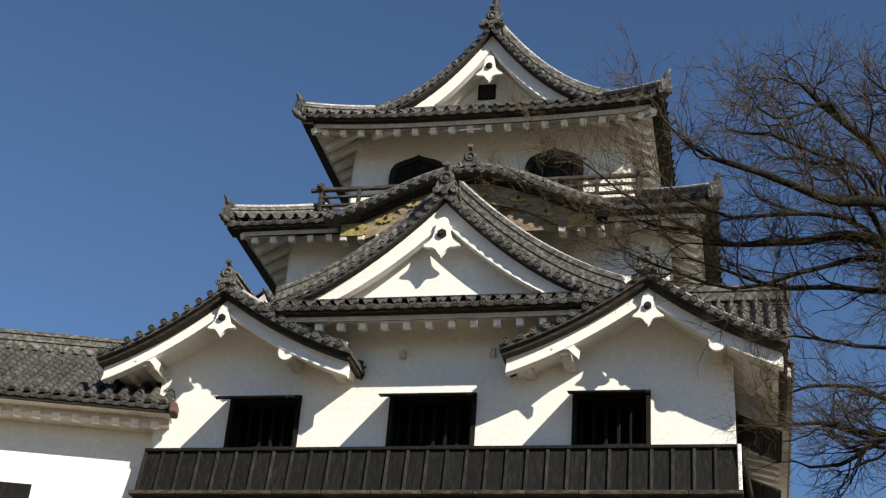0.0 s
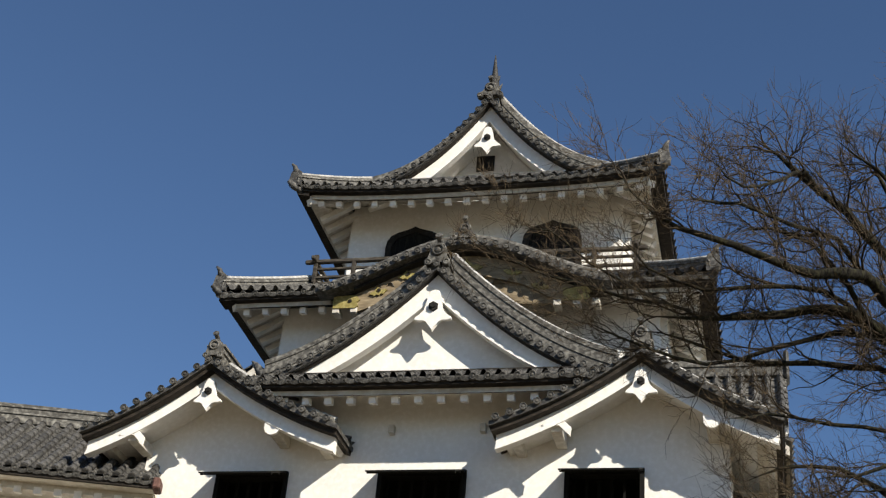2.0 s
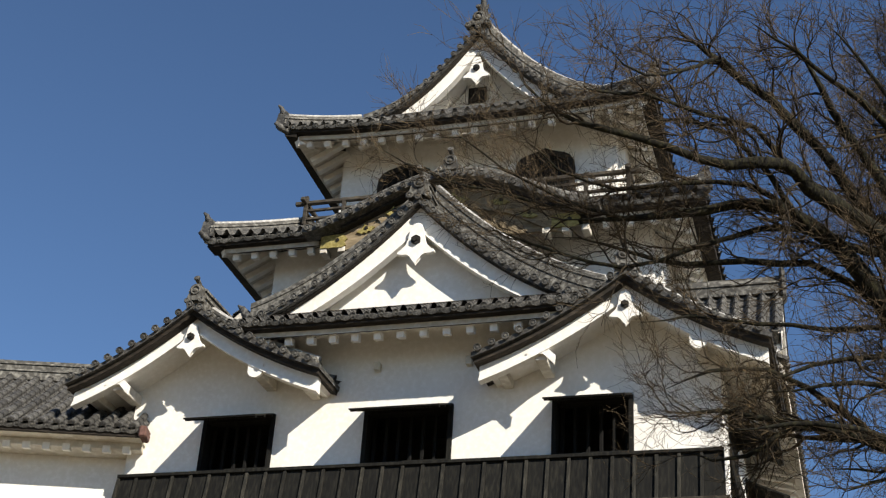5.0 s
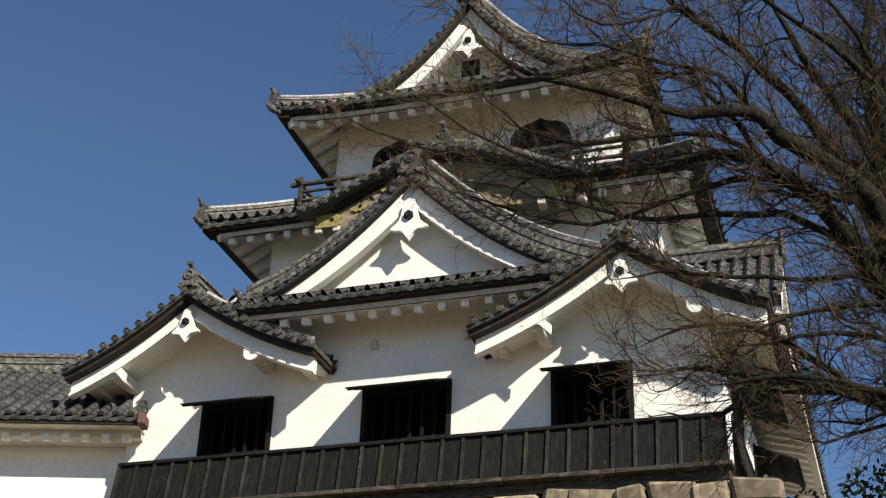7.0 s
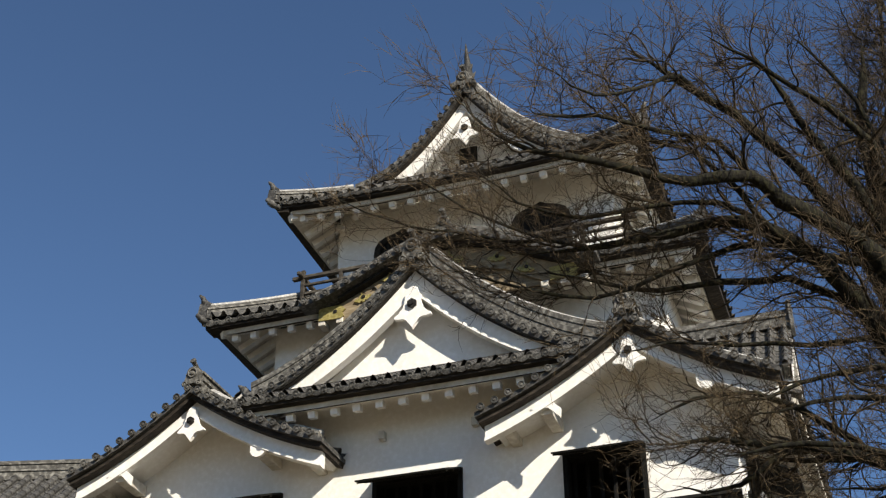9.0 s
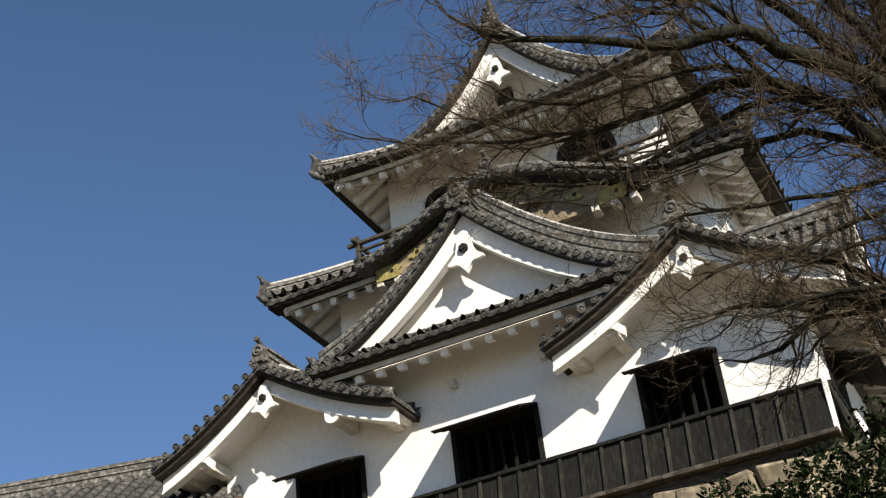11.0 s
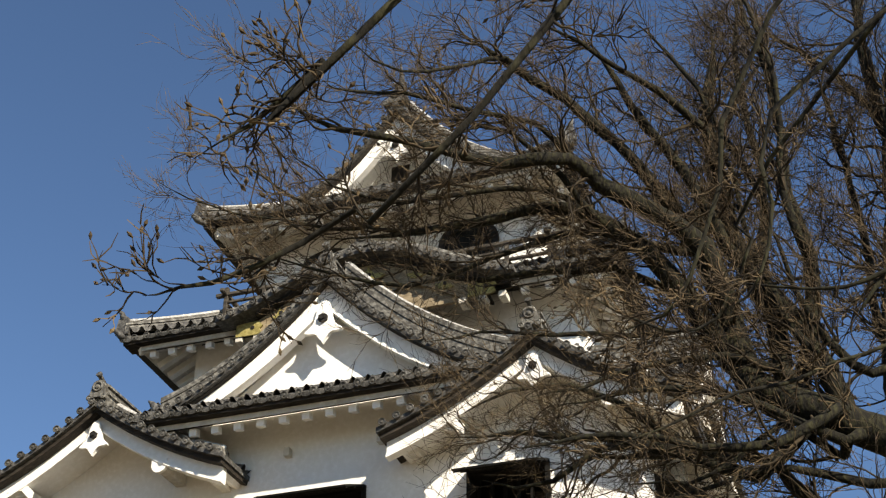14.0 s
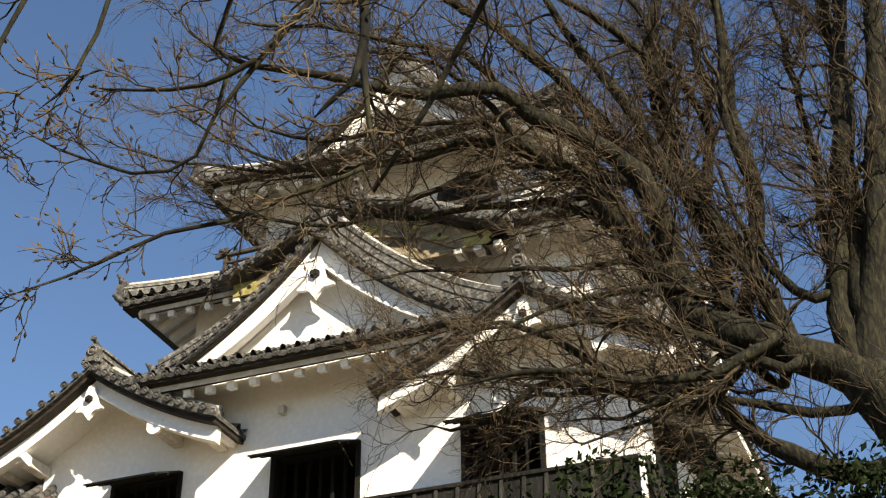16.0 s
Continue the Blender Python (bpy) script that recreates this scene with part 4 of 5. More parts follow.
# balcony with its railing
balcony = holder("balcony", KEEP)
tagged(balcony, "weathered wooden balcony with a railing")
BX, BY, BZ = 4.02, 2.72, 18.12
part("deck", boxed(-BX, BX, BY - 0.08, Y3, BZ - 0.14, BZ, 0.02), RAILWOOD, balcony)
for sgn in (-1, 1):
    part("deck", boxed(*sorted((sgn * HW3, sgn * BX)), Y3 + 0.002, D3, BZ - 0.14, BZ, 0.02), RAILWOOD, balcony)
RAIL_Z = ((0.62, 0.055, 0.28), (0.40, 0.035, 0.0), (0.16, 0.04, 0.0))
for dz, r, over in RAIL_Z:
    part("rail", boxed(-BX - over, BX + over, BY - r, BY + r, BZ + dz - r, BZ + dz + r, r * 0.4), RAILWOOD, balcony)
    for sgn in (-1, 1):
        part("rail", boxed(sgn * BX - r, sgn * BX + r, BY - over, D3, BZ + dz - r - 0.004, BZ + dz + r - 0.004, r * 0.4), RAILWOOD, balcony)
for i in range(9):
    x = -BX + 2 * BX * i / 8
    tall = 0.82 if i in (0, 8) else 0.6
    part("post", boxed(x - 0.05, x + 0.05, BY - 0.05, BY + 0.05, BZ, BZ + tall, 0.012), RAILWOOD, balcony)
for sgn in (-1, 1):
    for i in range(1, 6):
        part("post", boxed(sgn * BX - 0.05, sgn * BX + 0.05, BY + i * 1.25 - 0.05, BY + i * 1.25 + 0.05, BZ, BZ + 0.6, 0.012), RAILWOOD, balcony)

# top roof
roof3 = holder("top_roof", KEEP)
tagged(roof3, "grey tiled top roof with white rafters")
E3X, E3Y, E3Z = 4.72, 2.25, 20.62
eave_row(roof3, -E3X, E3X, E3Y, E3Z, 0.20, deep=1.3, inset=(0.38, 0.38), inner=(-HW3, HW3))
hip_roof(roof3, E3X, E3Y, E3Z, 3.1, 3.45, 21.42, 10.6, 0.22)
flank_soffit(roof3, E3X, E3Y, E3Z, HW3, Y3, 10.3)
top = gable_roof("top_gable", 0.03, 3.2, 3.3, 23.98, 21.28, 0.78, 3.12, 9.0, 0.68, 0.86, 22.69, 0.86, "tiled top gable with a white bargeboard", rh=0.74, rec=0.21, verge=0.16, back=0.55)
line = gable_line(0.03, 3.2, 3.3, 23.98, 21.28, 0.78, 0.40, 0.9)
bm = bmesh.new()
slab(bm, line, [(x, 21.2) for x, z in line], 4.28, 4.45)
part("gable_wall", bm, PLASTER, top, "white plastered gable wall")
VX, VZ = -0.21, 22.59
vent = part("vent", boxed(VX - 0.20, VX + 0.20, 4.22, 4.275, VZ - 0.20, VZ + 0.20), LACQUER, top, "small dark vent opening")
part("vent_frame", boxed(VX - 0.245, VX + 0.245, 4.245, 4.274, VZ - 0.245, VZ + 0.245), BLACKWOOD, vent)
for y0, z0, z1, hw in ((2.74, 21.06, 21.12, 2.3), (2.82, 21.122, 21.19, 2.2), (2.92, 21.192, 21.30, 2.1)):
    part("gable_foot_course", boxed(-hw, hw, y0, 3.6, z0, z1, 0.012), TILE, roof3, "dark course at the gable foot")


def fish_finial(parent, x, y, z):
    """A roof fish standing on its head: a bent tapering body with fins and a raised forked tail."""
    verts, faces = [], []
    pts = [Vector((x, y - 0.05, z)), Vector((x, y + 0.02, z + 0.22)), Vector((x, y + 0.05, z + 0.45)), Vector((x, y + 0.02, z + 0.75)), Vector((x, y - 0.05, z + 1.05)), Vector((x, y - 0.10, z + 1.35))]
    tube(verts, faces, pts, [0.20, 0.19, 0.14, 0.09, 0.05, 0.012], 8)
    for sx, dz, l in ((-1, 0.25, 0.24), (1, 0.25, 0.24), (-1, 0.55, 0.16), (1, 0.55, 0.16)):
        tube(verts, faces, [Vector((x, y, z + dz - 0.1)), Vector((x + sx * l * 0.7, y - 0.03, z + dz)), Vector((x + sx * l, y - 0.04, z + dz + 0.12))], [0.07, 0.05, 0.008], 5)
    ob = from_lists("fish_finial", verts, faces, CAP, parent)
    return tagged(ob, "grey fish-shaped ridge finial")


fish_finial(top, 0.03, 3.55, 24.32)
fish_finial(top, 0.03, 8.7, 24.32)

# ---- the lower wing beside the keep ----
WING = tagged(holder("wing_building", at=(-5.68, -0.72, 0)), "low white wing with a grey tiled roof", "building")
WING.rotation_euler = (0, 0, radians(16.0))
WLEN = 14.0
# local: x runs back along the wing to negative, y away from the viewer; the eave line is y = 0
bm = bmesh.new()
wall_with_holes(bm, [-WLEN, -3.9, -2.7, 0.3], [6.0, 8.6, 9.75, 11.3], {(1, 1)}, 1.12, 1.42)
part("front_wall", bm, PLASTER, WING, "white plastered wall")
part("back_wall", boxed(-WLEN, 0.3, 6.0, 6.3, 6.0, 11.3), PLASTER, WING)
part("end_wall", boxed(-WLEN, -WLEN + 0.3, 1.422, 5.998, 6.0, 11.3), PLASTER, WING)
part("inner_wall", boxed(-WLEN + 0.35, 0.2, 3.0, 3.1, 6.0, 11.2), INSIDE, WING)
wwin = part("window_frame", boxed(-3.96, -2.64, 1.07, 1.118, 8.54, 9.82), BLACKWOOD, WING, "black boarded window")
wroof = part("roof", bmesh_slab([(-WLEN, 11.34), (0.1, 11.34)], [(-WLEN, 11.20), (0.1, 11.20)], 0.5, 1.11), SOFFIT, WING, "grey tiled wing roof")
n = 44
for i in range(n + 1):
    x = 0.12 - i * 0.318
    shared("round_end_tile", END_TILE, pose(x, 0.0, 11.46, 20, random.uniform(-4, 4), 0), wroof)
    shared("pan_end_tile", PAN_TILE, pose(x - 0.159, 0.0, 11.44, 20, 0, 0), wroof)
for i in range(26):
    shared("rafter_end", RAFTER_END, pose(-0.2 - i * 0.42, 0.46, 11.26, 8, 0, 0), wroof)
# the brown of this shaded board comes from its plaster colour
part("eave_board", boxed(-WLEN, 0.13, 0.14, 1.40, 11.342, 11.40), SOFFIT, wroof, "shade-toned plaster eave board")
part("fascia", boxed(-WLEN, 0.14, 0.05, 0.138, 11.33, 11.42), DARKWOOD, wroof, "dark wooden eave edge")


def wing_slope(u, v):
    return Vector((0.15 - u, 3.1 - 3.1 * v, 13.75 - 2.33 * v + 0.25 * (v * v - v)))


tile_field("tile_field", wing_slope, 0.318, 14.0, 3.9, wroof)


def wing_rear(u, v):
    p = wing_slope(u, v)
    return Vector((p.x, 6.2 - p.y, p.z))


tile_field("tile_field", wing_rear, 0.318, 14.0, 3.9, wroof)
# single round tiles laid on the rolls of the slope
bm = bmesh.new()
seg = [(0.082 * math.cos(math.pi * k / 6), 0.082 * math.sin(math.pi * k / 6)) for k in range(7)]
rows = [[bm.verts.new((x * s, y, z * s)) for x, z in seg] for y, s in ((0.0, 1.06), (0.02, 1.06), (0.32, 0.94))]
for a, b in zip(rows, rows[1:]):
    for k in range(6):
        bm.faces.new((a[k], a[k + 1], b[k + 1], b[k]))
bm.faces.new(rows[0])
bmesh.ops.recalc_face_normals(bm, faces=bm.faces)
ROLL = bpy.data.meshes.new("round_tile")
bm.to_mesh(ROLL)
bm.free()
ROLL.materials.append(TILE)
for i in range(22):
    for c in range(13):
        v0 = (c + 1) / 13
        p, q = wing_slope(0.318 * (i + 0.5) * 14 / 13.992, v0), wing_slope(0.318 * (i + 0.5) * 14 / 13.992, v0 - 0.05)
        tilt = math.degrees(math.atan2(q.z - p.z, q.y - p.y))
        shared("round_tile", ROLL, pose(p.x + random.uniform(-0.008, 0.008), p.y - 0.03, p.z + 0.075 + random.uniform(-0.006, 0.01), tilt, 0, random.uniform(-1.5, 1.5)), wroof)
bm = bmesh.new()
for z0, z1, hw in ((-0.1, 0.10, 0.22), (0.10, 0.14, 0.25), (0.14, 0.28, 0.19), (0.28, 0.32, 0.22), (0.32, 0.42, 0.10)):
    box(bm, -WLEN, -0.6, 3.1 - hw, 3.1 + hw, 13.75 + z0, 13.75 + z1)
part("ridge", bm, RIDGE, wroof, "stacked grey ridge tiles")
part("gutter_end", boxed(0.14, 0.30, -0.12, 0.3, 11.28, 11.52, 0.03), material("red_end_tile", (0.14, 0.075, 0.06), 0.85), wroof, "reddish end tile")

# ---- ground and stone base ----
def ground_z(x, y):
    t = max(0.0, min(1.0, (y + 15.0) / 11.0))
    s = t * t * (3 - 2 * t)
    return -0.42 + 6.0 * s + 0.12 * math.sin(x * 0.7) * math.cos(y * 0.5) * (0.2 + s)


verts, faces = [], []
gx = [-2500, -800, -200, -60] + [-40 + 2 * i for i in range(41)] + [60, 200, 800, 2500]
gy = [-2500, -800, -200, -60] + [-40 + 2 * i for i in range(41)] + [60, 200, 800, 2500]
for y in gy:
    for x in gx:
        verts.append((x, y, ground_z(x, y)))
n = len(gx)
for j in range(len(gy) - 1):
    for i in range(n - 1):
        faces.append((j * n + i, j * n + i + 1, (j + 1) * n + i + 1, (j + 1) * n + i))
ground = from_lists("ground", verts, faces, EARTH)
tagged(ground, "brown bare earth slope", "ground", kind="structure")

base = tagged(link("stone_base", boxed(-6.6, 6.6, 0.25, 12.8, 4.0, 9.38), EARTH), "rough stone base below the keep", "stone wall", kind="structure")


def rough_stone(w, h, d, seed):
    rnd = random.Random(seed)
    bm = bmesh.new()
    box(bm, -w / 2, w / 2, -d / 2, d / 2, -h / 2, h / 2)
    for v in bm.verts:
        v.co += Vector((rnd.uniform(-0.12, 0.12) * w, rnd.uniform(-0.1, 0.1), rnd.uniform(-0.12, 0.12) * h))
    bmesh.ops.bevel(bm, geom=bm.edges[:], offset=0.07, segments=1, affect="EDGES")
    bmesh.ops.recalc_face_normals(bm, faces=bm.faces)
    me = bpy.data.meshes.new("stone")
    bm.to_mesh(me)
    bm.free()
    me.materials.append(STONE)
    return me


STONES = [rough_stone(0.62 + 0.12 * (i % 4), 0.42 + 0.07 * (i % 3), 0.5, i) for i in range(9)]
for row in range(9):
    z = 9.14 - row * 0.47
    x = -6.75 - random.uniform(0, 0.3)
    while x < 6.75:
        me = STONES[random.randrange(9)]
        w = 0.66 + random.uniform(-0.05, 0.2)
        shared("stone", me, pose(x + w / 2, -0.10 - row * 0.13 + random.uniform(-0.05, 0.05), z + random.uniform(-0.04, 0.04), random.uniform(-8, 4), random.uniform(-7, 7), random.uniform(-6, 6)), base)
        x += w
    y = 0.5
    while y < 9 and row < 7:
        shared("stone", STONES[random.randrange(9)], pose(6.65 + row * 0.13, y, z, 0, random.uniform(-6, 6), 90), base)
        y += 0.72


# ---- bare trees ----
def smooth_line(pts, step=0.25):
    """A rounded line through a few control points."""
    P = [Vector(p) for p in pts]
    P = [P[0] * 2 - P[1]] + P + [P[-1] * 2 - P[-2]]
    out = []
    for i in range(1, len(P) - 2):
        a, b, c, d = P[i - 1:i + 3]
        n = max(2, int((c - b).length / step))
        for k in range(n):
            t = k / n
            out.append(0.5 * ((2 * b) + (c - a) * t + (2 * a - 5 * b + 4 * c - d) * t * t + (3 * b - a - 3 * c + d) * t ** 3))
    return out + [P[-2]]


def rand_dir(rnd):
    while True:
        v = Vector((rnd.uniform(-1, 1), rnd.uniform(-1, 1), rnd.uniform(-1, 1)))
        if 0.1 < v.length < 1:
            return v.normalized()


def shoot(rnd, start, d, length, n, wander, lift):
    """A wandering shoot that bends a little upward."""
    pts = [start.copy()]
    d = d.normalized()
    for _ in range(n):
        d = (d + rand_dir(rnd) * wander + Vector((0, 0, lift))).normalized()
        pts.append(pts[-1] + d * (length / n))
    return pts


def at_line(line, f):
    g = f * (len(line) - 1)
    i = min(len(line) - 2, int(g))
    return line[i].lerp(line[i + 1], g - i), (line[i + 1] - line[i]).normalized()


def bare_tree(name, label, limbs, seed, branch_gap, sub, fine, scale=1.0, buds=False, twig_r=0.0032, wash=Vector((-0.35, 0.0, 0.12))):
    """limbs: (control points, radius at the root, radius at the tip). Branches, side shoots and twigs grow from them."""
    rnd = random.Random(seed)
    tree = tagged(holder(name), label, "tree")
    tv, tf = [], []
    wood = ([], [])
    grown = []
    for pts, r0, r1 in limbs:
        # each limb springs from the nearest thicker wood on its root side
        first = Vector(pts[0])
        near = [((p - first).length + 2.5 * max(0.0, first.x - p.x) + 0.7 * max(0.0, p.z - first.z), k) for k, (p, r) in enumerate(grown) if r > r0 * 0.75]
        if near and min(near)[0] > 0.06:
            pts = (tuple(grown[min(near)[1]][0]),) + tuple(pts)
        line = smooth_line(pts)
        bend = [rand_dir(rnd) * 0.07 * scale for _ in range(len(line) // 4 + 3)]
        line = [p + bend[q // 4].lerp(bend[q // 4 + 1], (q % 4) / 4) * (1 if r0 < 0.13 and 0 < q < len(line) - 1 else 0.3) + rand_dir(rnd) * 0.02 * scale for q, p in enumerate(line)]
        n = len(line)
        v, f = [], []
        rad = [(r0 + (r1 - r0) * (i / (n - 1)) ** 0.8) * (min(1.0, 0.12 + (1 - i / (n - 1)) * 6) if r0 < 0.3 and r1 < 0.1 else 1.0) for i in range(n)]
        tube(v, f, line, [r * (rnd.uniform(0.9, 1.08) if r > 0.09 else rnd.uniform(1.0, 1.25)) for r in rad], 9)
        from_lists("trunk" if r0 > 0.19 else "limb", v, f, BARK, tree)
        grown += [(p, r) for p, r in zip(line, rad)]
        total = sum((b - a).length for a, b in zip(line, line[1:]))
        for j in range(int(total / branch_gap * (1.5 if r0 > 0.075 else 1.0))):
            fpos = rnd.uniform(0.12, 1.0)
            p, d = at_line(line, fpos)
            rr = (r0 + (r1 - r0) * fpos ** 0.8)
            if rr > 0.3:
                continue
            d1 = (d * 0.9 + rand_dir(rnd) * 0.95 + wash).normalized()
            l1 = rnd.uniform(0.55, 1.45) * scale * (1.1 - 0.55 * fpos) * (0.75 if rr > 0.1 else 1.0)
            b1 = shoot(rnd, p, d1, l1, 9, 0.42, 0.05)
            ra = min(rr * 0.6, rnd.uniform(0.006, 0.019) * scale + 0.002)
            tube(wood[0], wood[1], b1, [ra * (1 - 0.8 * i / 9) for i in range(10)], 5)
            for k in range(sub):
                p2, dd = at_line(b1, rnd.uniform(0.15, 1.0))
                d2 = (dd * 1.1 + rand_dir(rnd) * 0.7 + wash * 0.5).normalized()
                l2 = rnd.uniform(0.25, 0.75) * scale
                b2 = shoot(rnd, p2, d2, l2, 5, 0.46, 0.07)
                rb = max(twig_r * 1.1, ra * 0.36)
                tube(wood[0], wood[1], b2, [rb * (1 - 0.65 * i / 5) for i in range(6)], 4)
                for q in range(fine):
                    p3, de = at_line(b2, rnd.uniform(0.1, 1.0))
                    d3 = (de * 1.2 + rand_dir(rnd) * 0.75).normalized()
                    b3 = shoot(rnd, p3, d3, rnd.uniform(0.10, 0.34) * scale, 2, 0.5, 0.04)
                    tube(tv, tf, b3, [twig_r, twig_r * 0.8, twig_r * 0.45], 3)
                    if buds and rnd.random() < 0.5:
                        e = b3[-1]
                        tube(tv, tf, [e, e + d3 * 0.005, e + d3 * 0.010], [twig_r * 0.8, twig_r * 2.2, twig_r * 0.4], 5)
    tagged(from_lists("branchwork", wood[0], wood[1], BRANCH, tree), "dark bare branches", kind="stuff")
    tagged(from_lists("twig_mass", tv, tf, TWIG, tree, smooth=False), "fine bare twigs", kind="stuff")
    return tree


BOUGHS = []


def bough(r0, r1, *points):
    """One limb through a few control points, from radius r0 to r1."""
    BOUGHS.append((points, r0, r1))


# trunk and rising limbs, then the limbs that sweep towards the keep
bough(0.34, 0.24, (11.75, -10.8, 0.9), (11.45, -10.85, 3.0), (10.98, -10.95, 5.0), (10.48, -11.0, 6.2))
bough(0.19, 0.11, (10.48, -11.0, 6.2), (9.8, -11.1, 6.6), (9.18, -11.2, 6.95), (9.05, -11.2, 7.75), (8.88, -11.2, 8.42), (8.83, -11.2, 8.83))
bough(0.1, 0.02, (10.48, -11.0, 6.2), (9.95, -11.05, 6.6), (9.7, -11.1, 7.4), (9.3, -11.05, 8.5), (9.18, -10.9, 9.66), (9.45, -10.75, 10.56), (9.9, -10.6, 11.4))
bough(0.13, 0.025, (10.48, -11.0, 6.2), (10.36, -11.0, 6.84), (10.58, -10.9, 8.17), (10.75, -10.8, 9.14), (10.72, -10.7, 10.8), (10.8, -10.6, 13.0))
bough(0.15, 0.04, (10.48, -11.0, 6.2), (10.62, -11.0, 6.79), (10.89, -11.17, 8.09), (11.18, -11.33, 9.8), (11.32, -11.5, 11.8))
bough(0.085, 0.02, (9.6, -11.05, 6.7), (9.8, -10.95, 7.73), (9.74, -10.9, 8.9), (9.72, -10.85, 10.7), (9.42, -10.8, 12.5))
bough(0.15, 0.012, (9.15, -11.1, 7.08), (8.92, -11.29, 7.42), (8.7, -11.47, 7.83), (8.37, -11.66, 8.3), (7.81, -11.85, 8.69), (7.37, -12.04, 8.63), (6.77, -12.22, 8.49), (6.18, -12.41, 8.41), (5.59, -12.6, 8.36))
bough(0.13, 0.01, (9.02, -11.1, 7.32), (9.03, -11.39, 7.74), (8.95, -11.68, 8.16), (8.53, -11.97, 8.48), (8.17, -12.26, 8.63), (7.92, -12.55, 8.8), (7.42, -12.84, 8.66), (6.91, -13.13, 8.7), (6.35, -13.42, 8.78), (5.85, -13.71, 8.89), (5.54, -14.0, 9.29))
bough(0.09, 0.025, (8.9, -11.2, 8.48), (8.52, -11.48, 9.16), (8.29, -11.76, 9.51), (7.88, -12.04, 9.9), (7.35, -12.32, 10.33), (6.9, -12.6, 10.56))
bough(0.11, 0.04, (9.42, -11.0, 7.67), (9.21, -10.97, 8.3), (9.06, -10.95, 9.23), (9.1, -10.93, 10.09), (9.25, -10.9, 11.44))
bough(0.07, 0.025, (9.18, -11.3, 8.36), (8.89, -11.53, 9.02), (8.56, -11.75, 9.52), (8.32, -11.97, 10.0), (8.07, -12.2, 10.5))
bough(0.075, 0.014, (9.17, -11.2, 6.09), (8.68, -11.32, 6.26), (8.27, -11.44, 6.43), (7.74, -11.56, 6.55), (7.14, -11.68, 6.63), (6.51, -11.8, 6.58))
bough(0.05, 0.01, (8.76, -11.0, 6.43), (8.22, -11.07, 6.6), (7.84, -11.13, 6.59), (7.66, -11.2, 6.44), (7.35, -11.27, 6.26), (6.98, -11.33, 6.23), (6.71, -11.4, 6.3))
bough(0.035, 0.01, (9.05, -11.2, 7.61), (8.71, -11.4, 7.49), (8.2, -11.6, 7.45), (7.56, -11.8, 7.48), (6.9, -12.0, 7.52), (6.43, -12.2, 7.32))
bough(0.055, 0.012, (8.81, -11.2, 7.68), (8.49, -11.32, 7.96), (8.09, -11.43, 8.19), (7.5, -11.55, 8.25), (6.83, -11.67, 8.25), (6.05, -11.78, 8.49), (5.46, -11.9, 8.56))
bough(0.03, 0.008, (7.41, -12.6, 10.07), (7.06, -13.17, 9.55), (6.77, -13.73, 9.2), (6.49, -14.3, 9.16))
bough(0.022, 0.006, (6.07, -12.1, 8.64), (5.54, -12.18, 8.89), (5.05, -12.25, 9.21), (4.61, -12.32, 9.65), (4.27, -12.4, 9.65))
bough(0.02, 0.005, (5.39, -12.1, 8.9), (4.83, -12.18, 9.11), (4.44, -12.25, 9.15), (3.97, -12.32, 9.38), (3.45, -12.4, 9.77))
bough(0.035, 0.008, (7.95, -12.2, 8.95), (7.69, -12.62, 9.23), (7.23, -13.04, 9.12), (6.76, -13.46, 9.14), (6.4, -13.88, 8.9), (6.25, -14.3, 8.75))
bough(0.04, 0.008, (8.01, -11.6, 8.72), (7.53, -11.88, 8.92), (6.9, -12.16, 8.9), (6.33, -12.44, 8.79), (5.72, -12.72, 8.88), (5.41, -13.0, 9.06))
bough(0.04, 0.008, (8.22, -11.5, 8.53), (7.58, -11.72, 8.51), (6.97, -11.94, 8.26), (6.32, -12.16, 8.05), (5.7, -12.38, 8.12), (4.9, -12.6, 8.34))
bough(0.05, 0.01, (8.71, -11.3, 8.33), (8.2, -11.72, 8.42), (7.76, -12.14, 8.87), (7.39, -12.56, 9.16), (7.0, -12.98, 9.06), (6.71, -13.4, 8.8))
bough(0.05, 0.012, (9.12, -11.6, 9.55), (8.78, -12.0, 9.79), (8.45, -12.4, 9.81), (8.11, -12.8, 9.96), (7.71, -13.2, 10.06))
bough(0.045, 0.01, (8.48, -11.2, 6.53), (7.98, -11.3, 6.89), (7.58, -11.4, 7.06), (7.04, -11.5, 7.05), (6.58, -11.6, 6.84))
bough(0.06, 0.012, (9.39, -10.9, 8.23), (9.47, -10.82, 9.23), (9.45, -10.75, 10.3), (9.52, -10.68, 11.52), (9.59, -10.6, 12.78))
bough(0.05, 0.012, (9.78, -11.2, 8.22), (9.71, -11.35, 9.1), (9.78, -11.5, 9.78), (9.69, -11.65, 10.71), (9.37, -11.8, 11.68))
bough(0.045, 0.01, (9.47, -11.0, 9.11), (9.17, -11.1, 9.71), (8.98, -11.2, 10.36), (8.7, -11.3, 10.85), (8.4, -11.4, 11.38))
bough(0.06, 0.01, (9.9, -11.2, 6.27), (9.33, -11.4, 6.61), (8.77, -11.6, 6.74), (8.13, -11.8, 6.68), (7.54, -12.0, 6.6))
bough(0.06, 0.01, (9.87, -11.3, 6.59), (9.29, -11.53, 6.22), (8.68, -11.75, 6.19), (7.99, -11.97, 6.28), (7.28, -12.2, 6.14))
bough(0.05, 0.012, (10.0, -11.0, 5.94), (9.37, -11.2, 6.08), (8.82, -11.4, 5.95), (8.24, -11.6, 5.75))
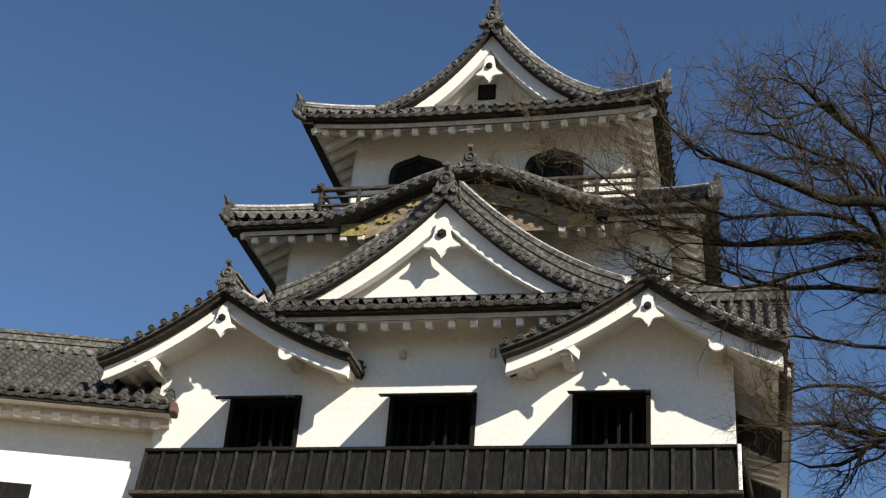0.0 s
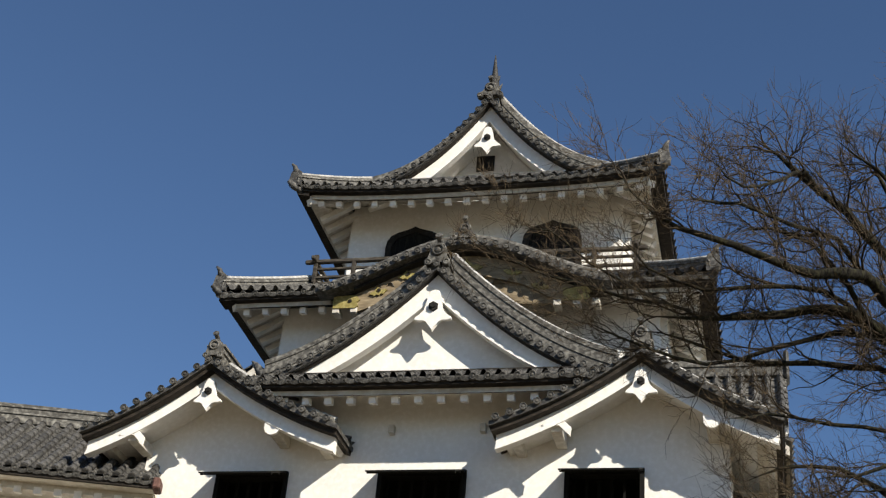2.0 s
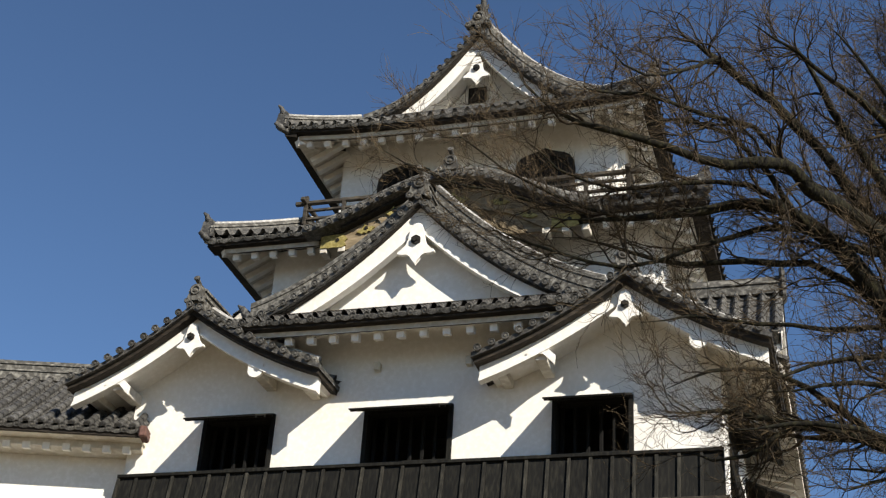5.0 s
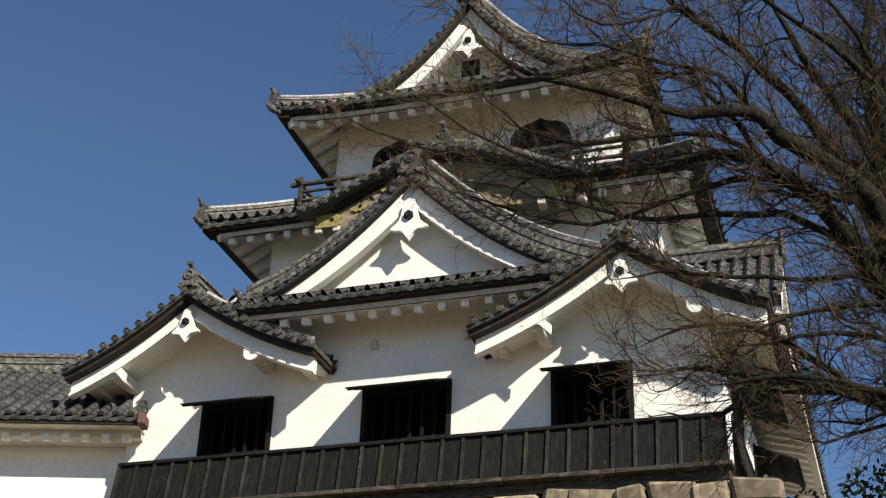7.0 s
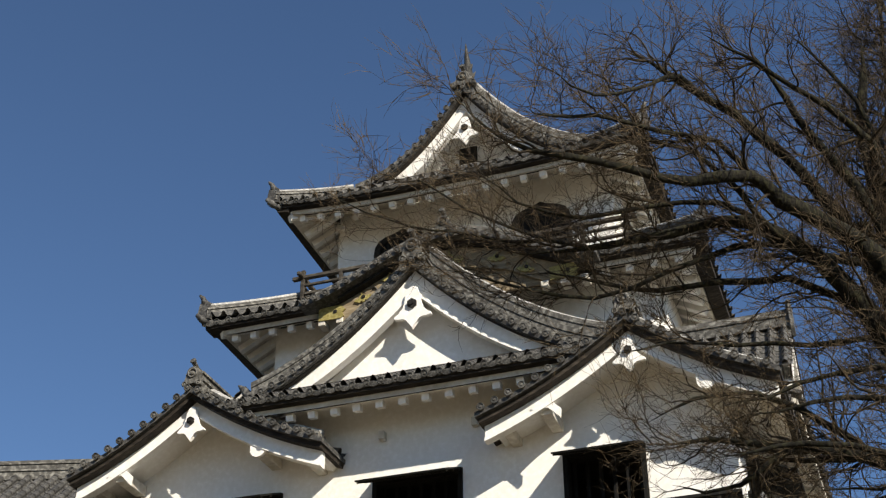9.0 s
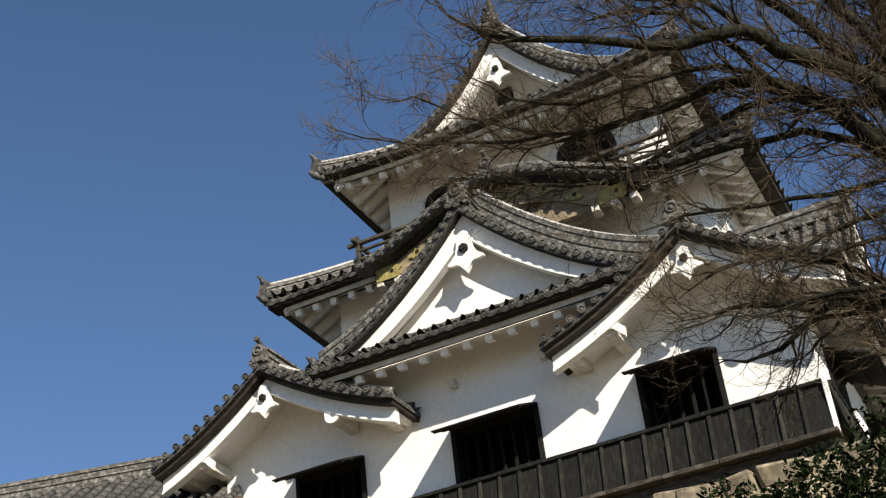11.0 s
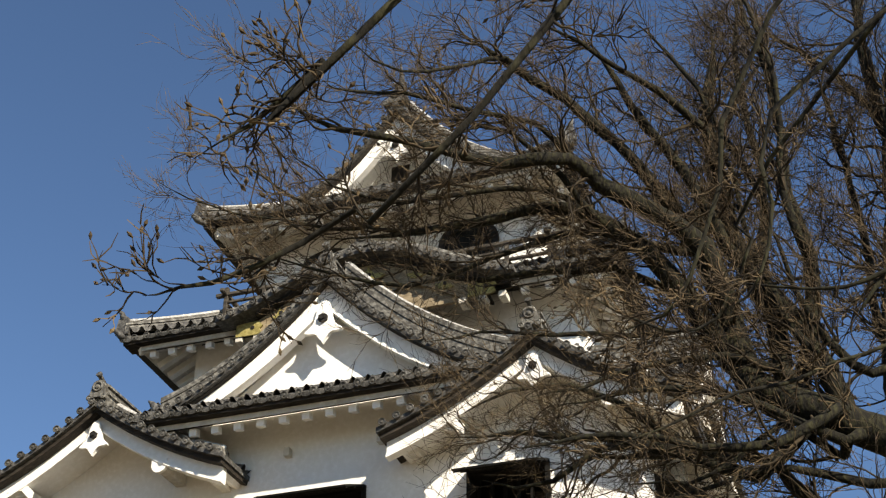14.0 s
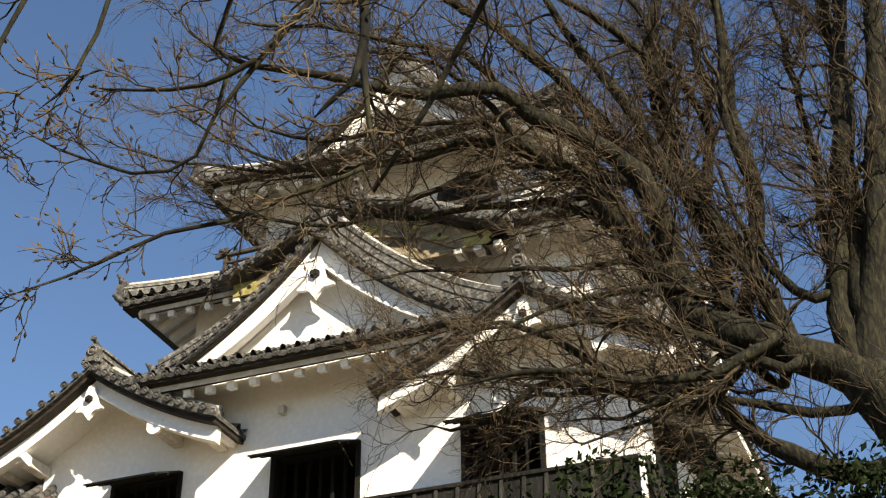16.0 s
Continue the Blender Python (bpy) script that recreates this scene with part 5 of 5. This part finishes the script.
bough(0.05, 0.01, (9.42, -11.3, 7.0), (8.94, -11.45, 7.15), (8.37, -11.6, 7.09), (7.79, -11.75, 6.87), (7.33, -11.9, 6.8))
bough(0.05, 0.012, (10.03, -11.1, 7.04), (9.73, -11.17, 7.52), (9.63, -11.23, 8.1), (9.51, -11.3, 8.58))
bough(0.045, 0.01, (9.79, -11.0, 6.28), (9.35, -11.18, 6.58), (8.94, -11.35, 6.2), (8.53, -11.53, 5.99), (8.04, -11.7, 5.94))
bough(0.06, 0.02, (10.47, -10.6, 6.91), (10.32, -10.56, 7.65), (10.3, -10.52, 8.36), (10.31, -10.48, 9.1), (10.31, -10.44, 10.04), (10.16, -10.4, 11.03))
bough(0.09, 0.03, (10.31, -11.0, 5.43), (9.87, -10.98, 5.65), (9.54, -10.97, 5.89), (9.3, -10.95, 6.19), (8.89, -10.93, 6.43), (8.19, -10.92, 6.51), (7.52, -10.9, 6.64))
bough(0.12, 0.04, (10.56, -11.0, 6.79), (10.61, -11.0, 7.5), (10.66, -11.0, 8.32), (10.78, -11.0, 9.32), (11.02, -11.0, 10.44), (11.18, -11.0, 11.54))
bough(0.05, 0.015, (10.75, -10.8, 9.28), (10.62, -10.75, 9.99), (10.32, -10.7, 10.57), (9.98, -10.65, 11.11), (9.56, -10.6, 11.63))
bough(0.05, 0.012, (9.88, -11.2, 7.05), (9.6, -11.2, 7.45), (9.47, -11.2, 7.95), (9.28, -11.2, 8.56), (9.3, -11.2, 9.21), (9.13, -11.2, 10.17))
bare_tree("bare_tree", "large bare tree with mossy limbs and dense fine twigs", BOUGHS, 5, 0.235, 7, 6, 1.0, twig_r=0.0026)

# a second tree close by, of which thin branches reach over the path
BOUGHS = []
bough(0.16, 0.06, (12.9, -21.9, -0.45), (12.8, -21.7, 1.6), (12.3, -21.4, 3.2), (11.6, -21.0, 4.2))
bough(0.008, 0.002, (11.6, -21.0, 4.2), (10.7, -20.9, 3.6), (9.7, -20.99, 2.23), (9.55, -20.98, 2.14), (9.43, -21.0, 2.06), (9.35, -21.04, 2.02), (9.32, -21.05, 2.01))
bough(0.01, 0.002, (11.0, -21.0, 3.8), (9.63, -21.18, 2.22), (9.58, -21.18, 2.19), (9.5, -21.17, 2.12), (9.44, -21.18, 2.08))
bough(0.012, 0.004, (11.6, -21.0, 4.2), (10.9, -20.6, 3.6), (10.38, -20.31, 2.95), (10.34, -20.29, 2.5), (10.34, -20.29, 2.26), (10.36, -20.28, 2.12))
bough(0.006, 0.002, (10.34, -20.29, 2.26), (10.32, -20.29, 2.23), (10.28, -20.29, 2.2))
bough(0.008, 0.0025, (10.38, -20.31, 2.95), (10.34, -20.24, 2.6), (10.27, -20.23, 2.52), (10.16, -20.23, 2.38), (10.1, -20.23, 2.3))
bough(0.004, 0.0015, (10.16, -20.23, 2.38), (10.09, -20.23, 2.36), (9.99, -20.23, 2.38), (9.9, -20.23, 2.41))
bough(0.006, 0.0018, (10.9, -20.6, 3.6), (10.05, -20.42, 2.8), (9.93, -20.39, 2.49), (9.87, -20.39, 2.33), (9.82, -20.39, 2.27), (9.74, -20.39, 2.25))
bough(0.005, 0.0018, (10.38, -20.31, 2.95), (10.02, -20.34, 2.66), (10.0, -20.34, 2.46), (9.96, -20.34, 2.33), (9.91, -20.34, 2.29))
bough(0.006, 0.0018, (11.2, -20.4, 3.6), (10.27, -19.91, 2.51), (10.16, -19.89, 2.43), (10.05, -19.91, 2.39), (9.96, -19.94, 2.35), (9.87, -19.97, 2.33), (9.79, -20.0, 2.28), (9.7, -20.04, 2.23), (9.62, -20.08, 2.19))
bough(0.006, 0.0016, (10.9, -20.6, 3.4), (9.99, -20.03, 2.79), (9.93, -19.94, 2.67), (9.85, -19.88, 2.55), (9.76, -19.92, 2.52), (9.67, -20.0, 2.53), (9.61, -20.07, 2.55))
bare_tree("bare_tree", "young bare tree with budding twigs over the path", BOUGHS, 11, 0.10, 4, 3, 0.115, buds=True, twig_r=0.0012, wash=Vector((-0.3, 0.0, -0.15)))


# ---- evergreen shrubs on the bank ----
def shrub(cx, cy, w, top, seed):
    rnd = random.Random(seed)
    z0 = ground_z(cx, cy)
    sh = tagged(holder("evergreen_shrub", at=(cx, cy, z0)), "dark green evergreen shrub on the bank", "shrub", "shrubs on the bank")
    verts, faces = [], []
    for k in range(7):
        e = Vector((rnd.uniform(-0.6, 0.6) * w, rnd.uniform(-0.5, 0.5), (top - z0) * rnd.uniform(0.6, 0.85)))
        tube(verts, faces, [Vector((rnd.uniform(-0.1, 0.1), rnd.uniform(-0.1, 0.1), -0.1)), e * 0.5 + Vector((0.1, 0, 0)), e], [0.05, 0.03, 0.012], 5)
    from_lists("stems", verts, faces, BARK, sh)
    verts, faces = [], []
    h = top - z0
    clumps = [(Vector((rnd.uniform(-0.85, 0.85) * w, rnd.uniform(-0.6, 0.6) * w, 0)), rnd.uniform(0.22, 0.42)) for _ in range(80)]
    for c, r in clumps:
        lim = h * (1 - 0.10 * (c.x / w) ** 2 - 0.08 * (c.y / w) ** 2)
        c.z = lim - r - (rnd.random() ** 1.6) * lim * 0.7
        for _ in range(260):
            p = c + rand_dir(rnd) * r * rnd.uniform(0.6, 1.05)
            a, b = rand_dir(rnd), rand_dir(rnd)
            b = (b - a * b.dot(a)).normalized()
            s = rnd.uniform(0.022, 0.042)
            i = len(verts)
            verts += [p - a * s, p + b * s * 0.45, p + a * s, p - b * s * 0.45]
            faces.append((i, i + 1, i + 2, i + 3))
    tagged(from_lists("leaves", verts, faces, LEAF, sh, smooth=False), kind="stuff")


for i, (x, y, w, t) in enumerate(((5.6, -12.2, 0.75, 4.75), (6.6, -12.3, 0.9, 4.84), (7.7, -12.2, 0.95, 4.97), (8.8, -12.4, 1.0, 5.2), (10.1, -12.5, 1.0, 5.1))):
    shrub(x, y, w, t, 40 + i)
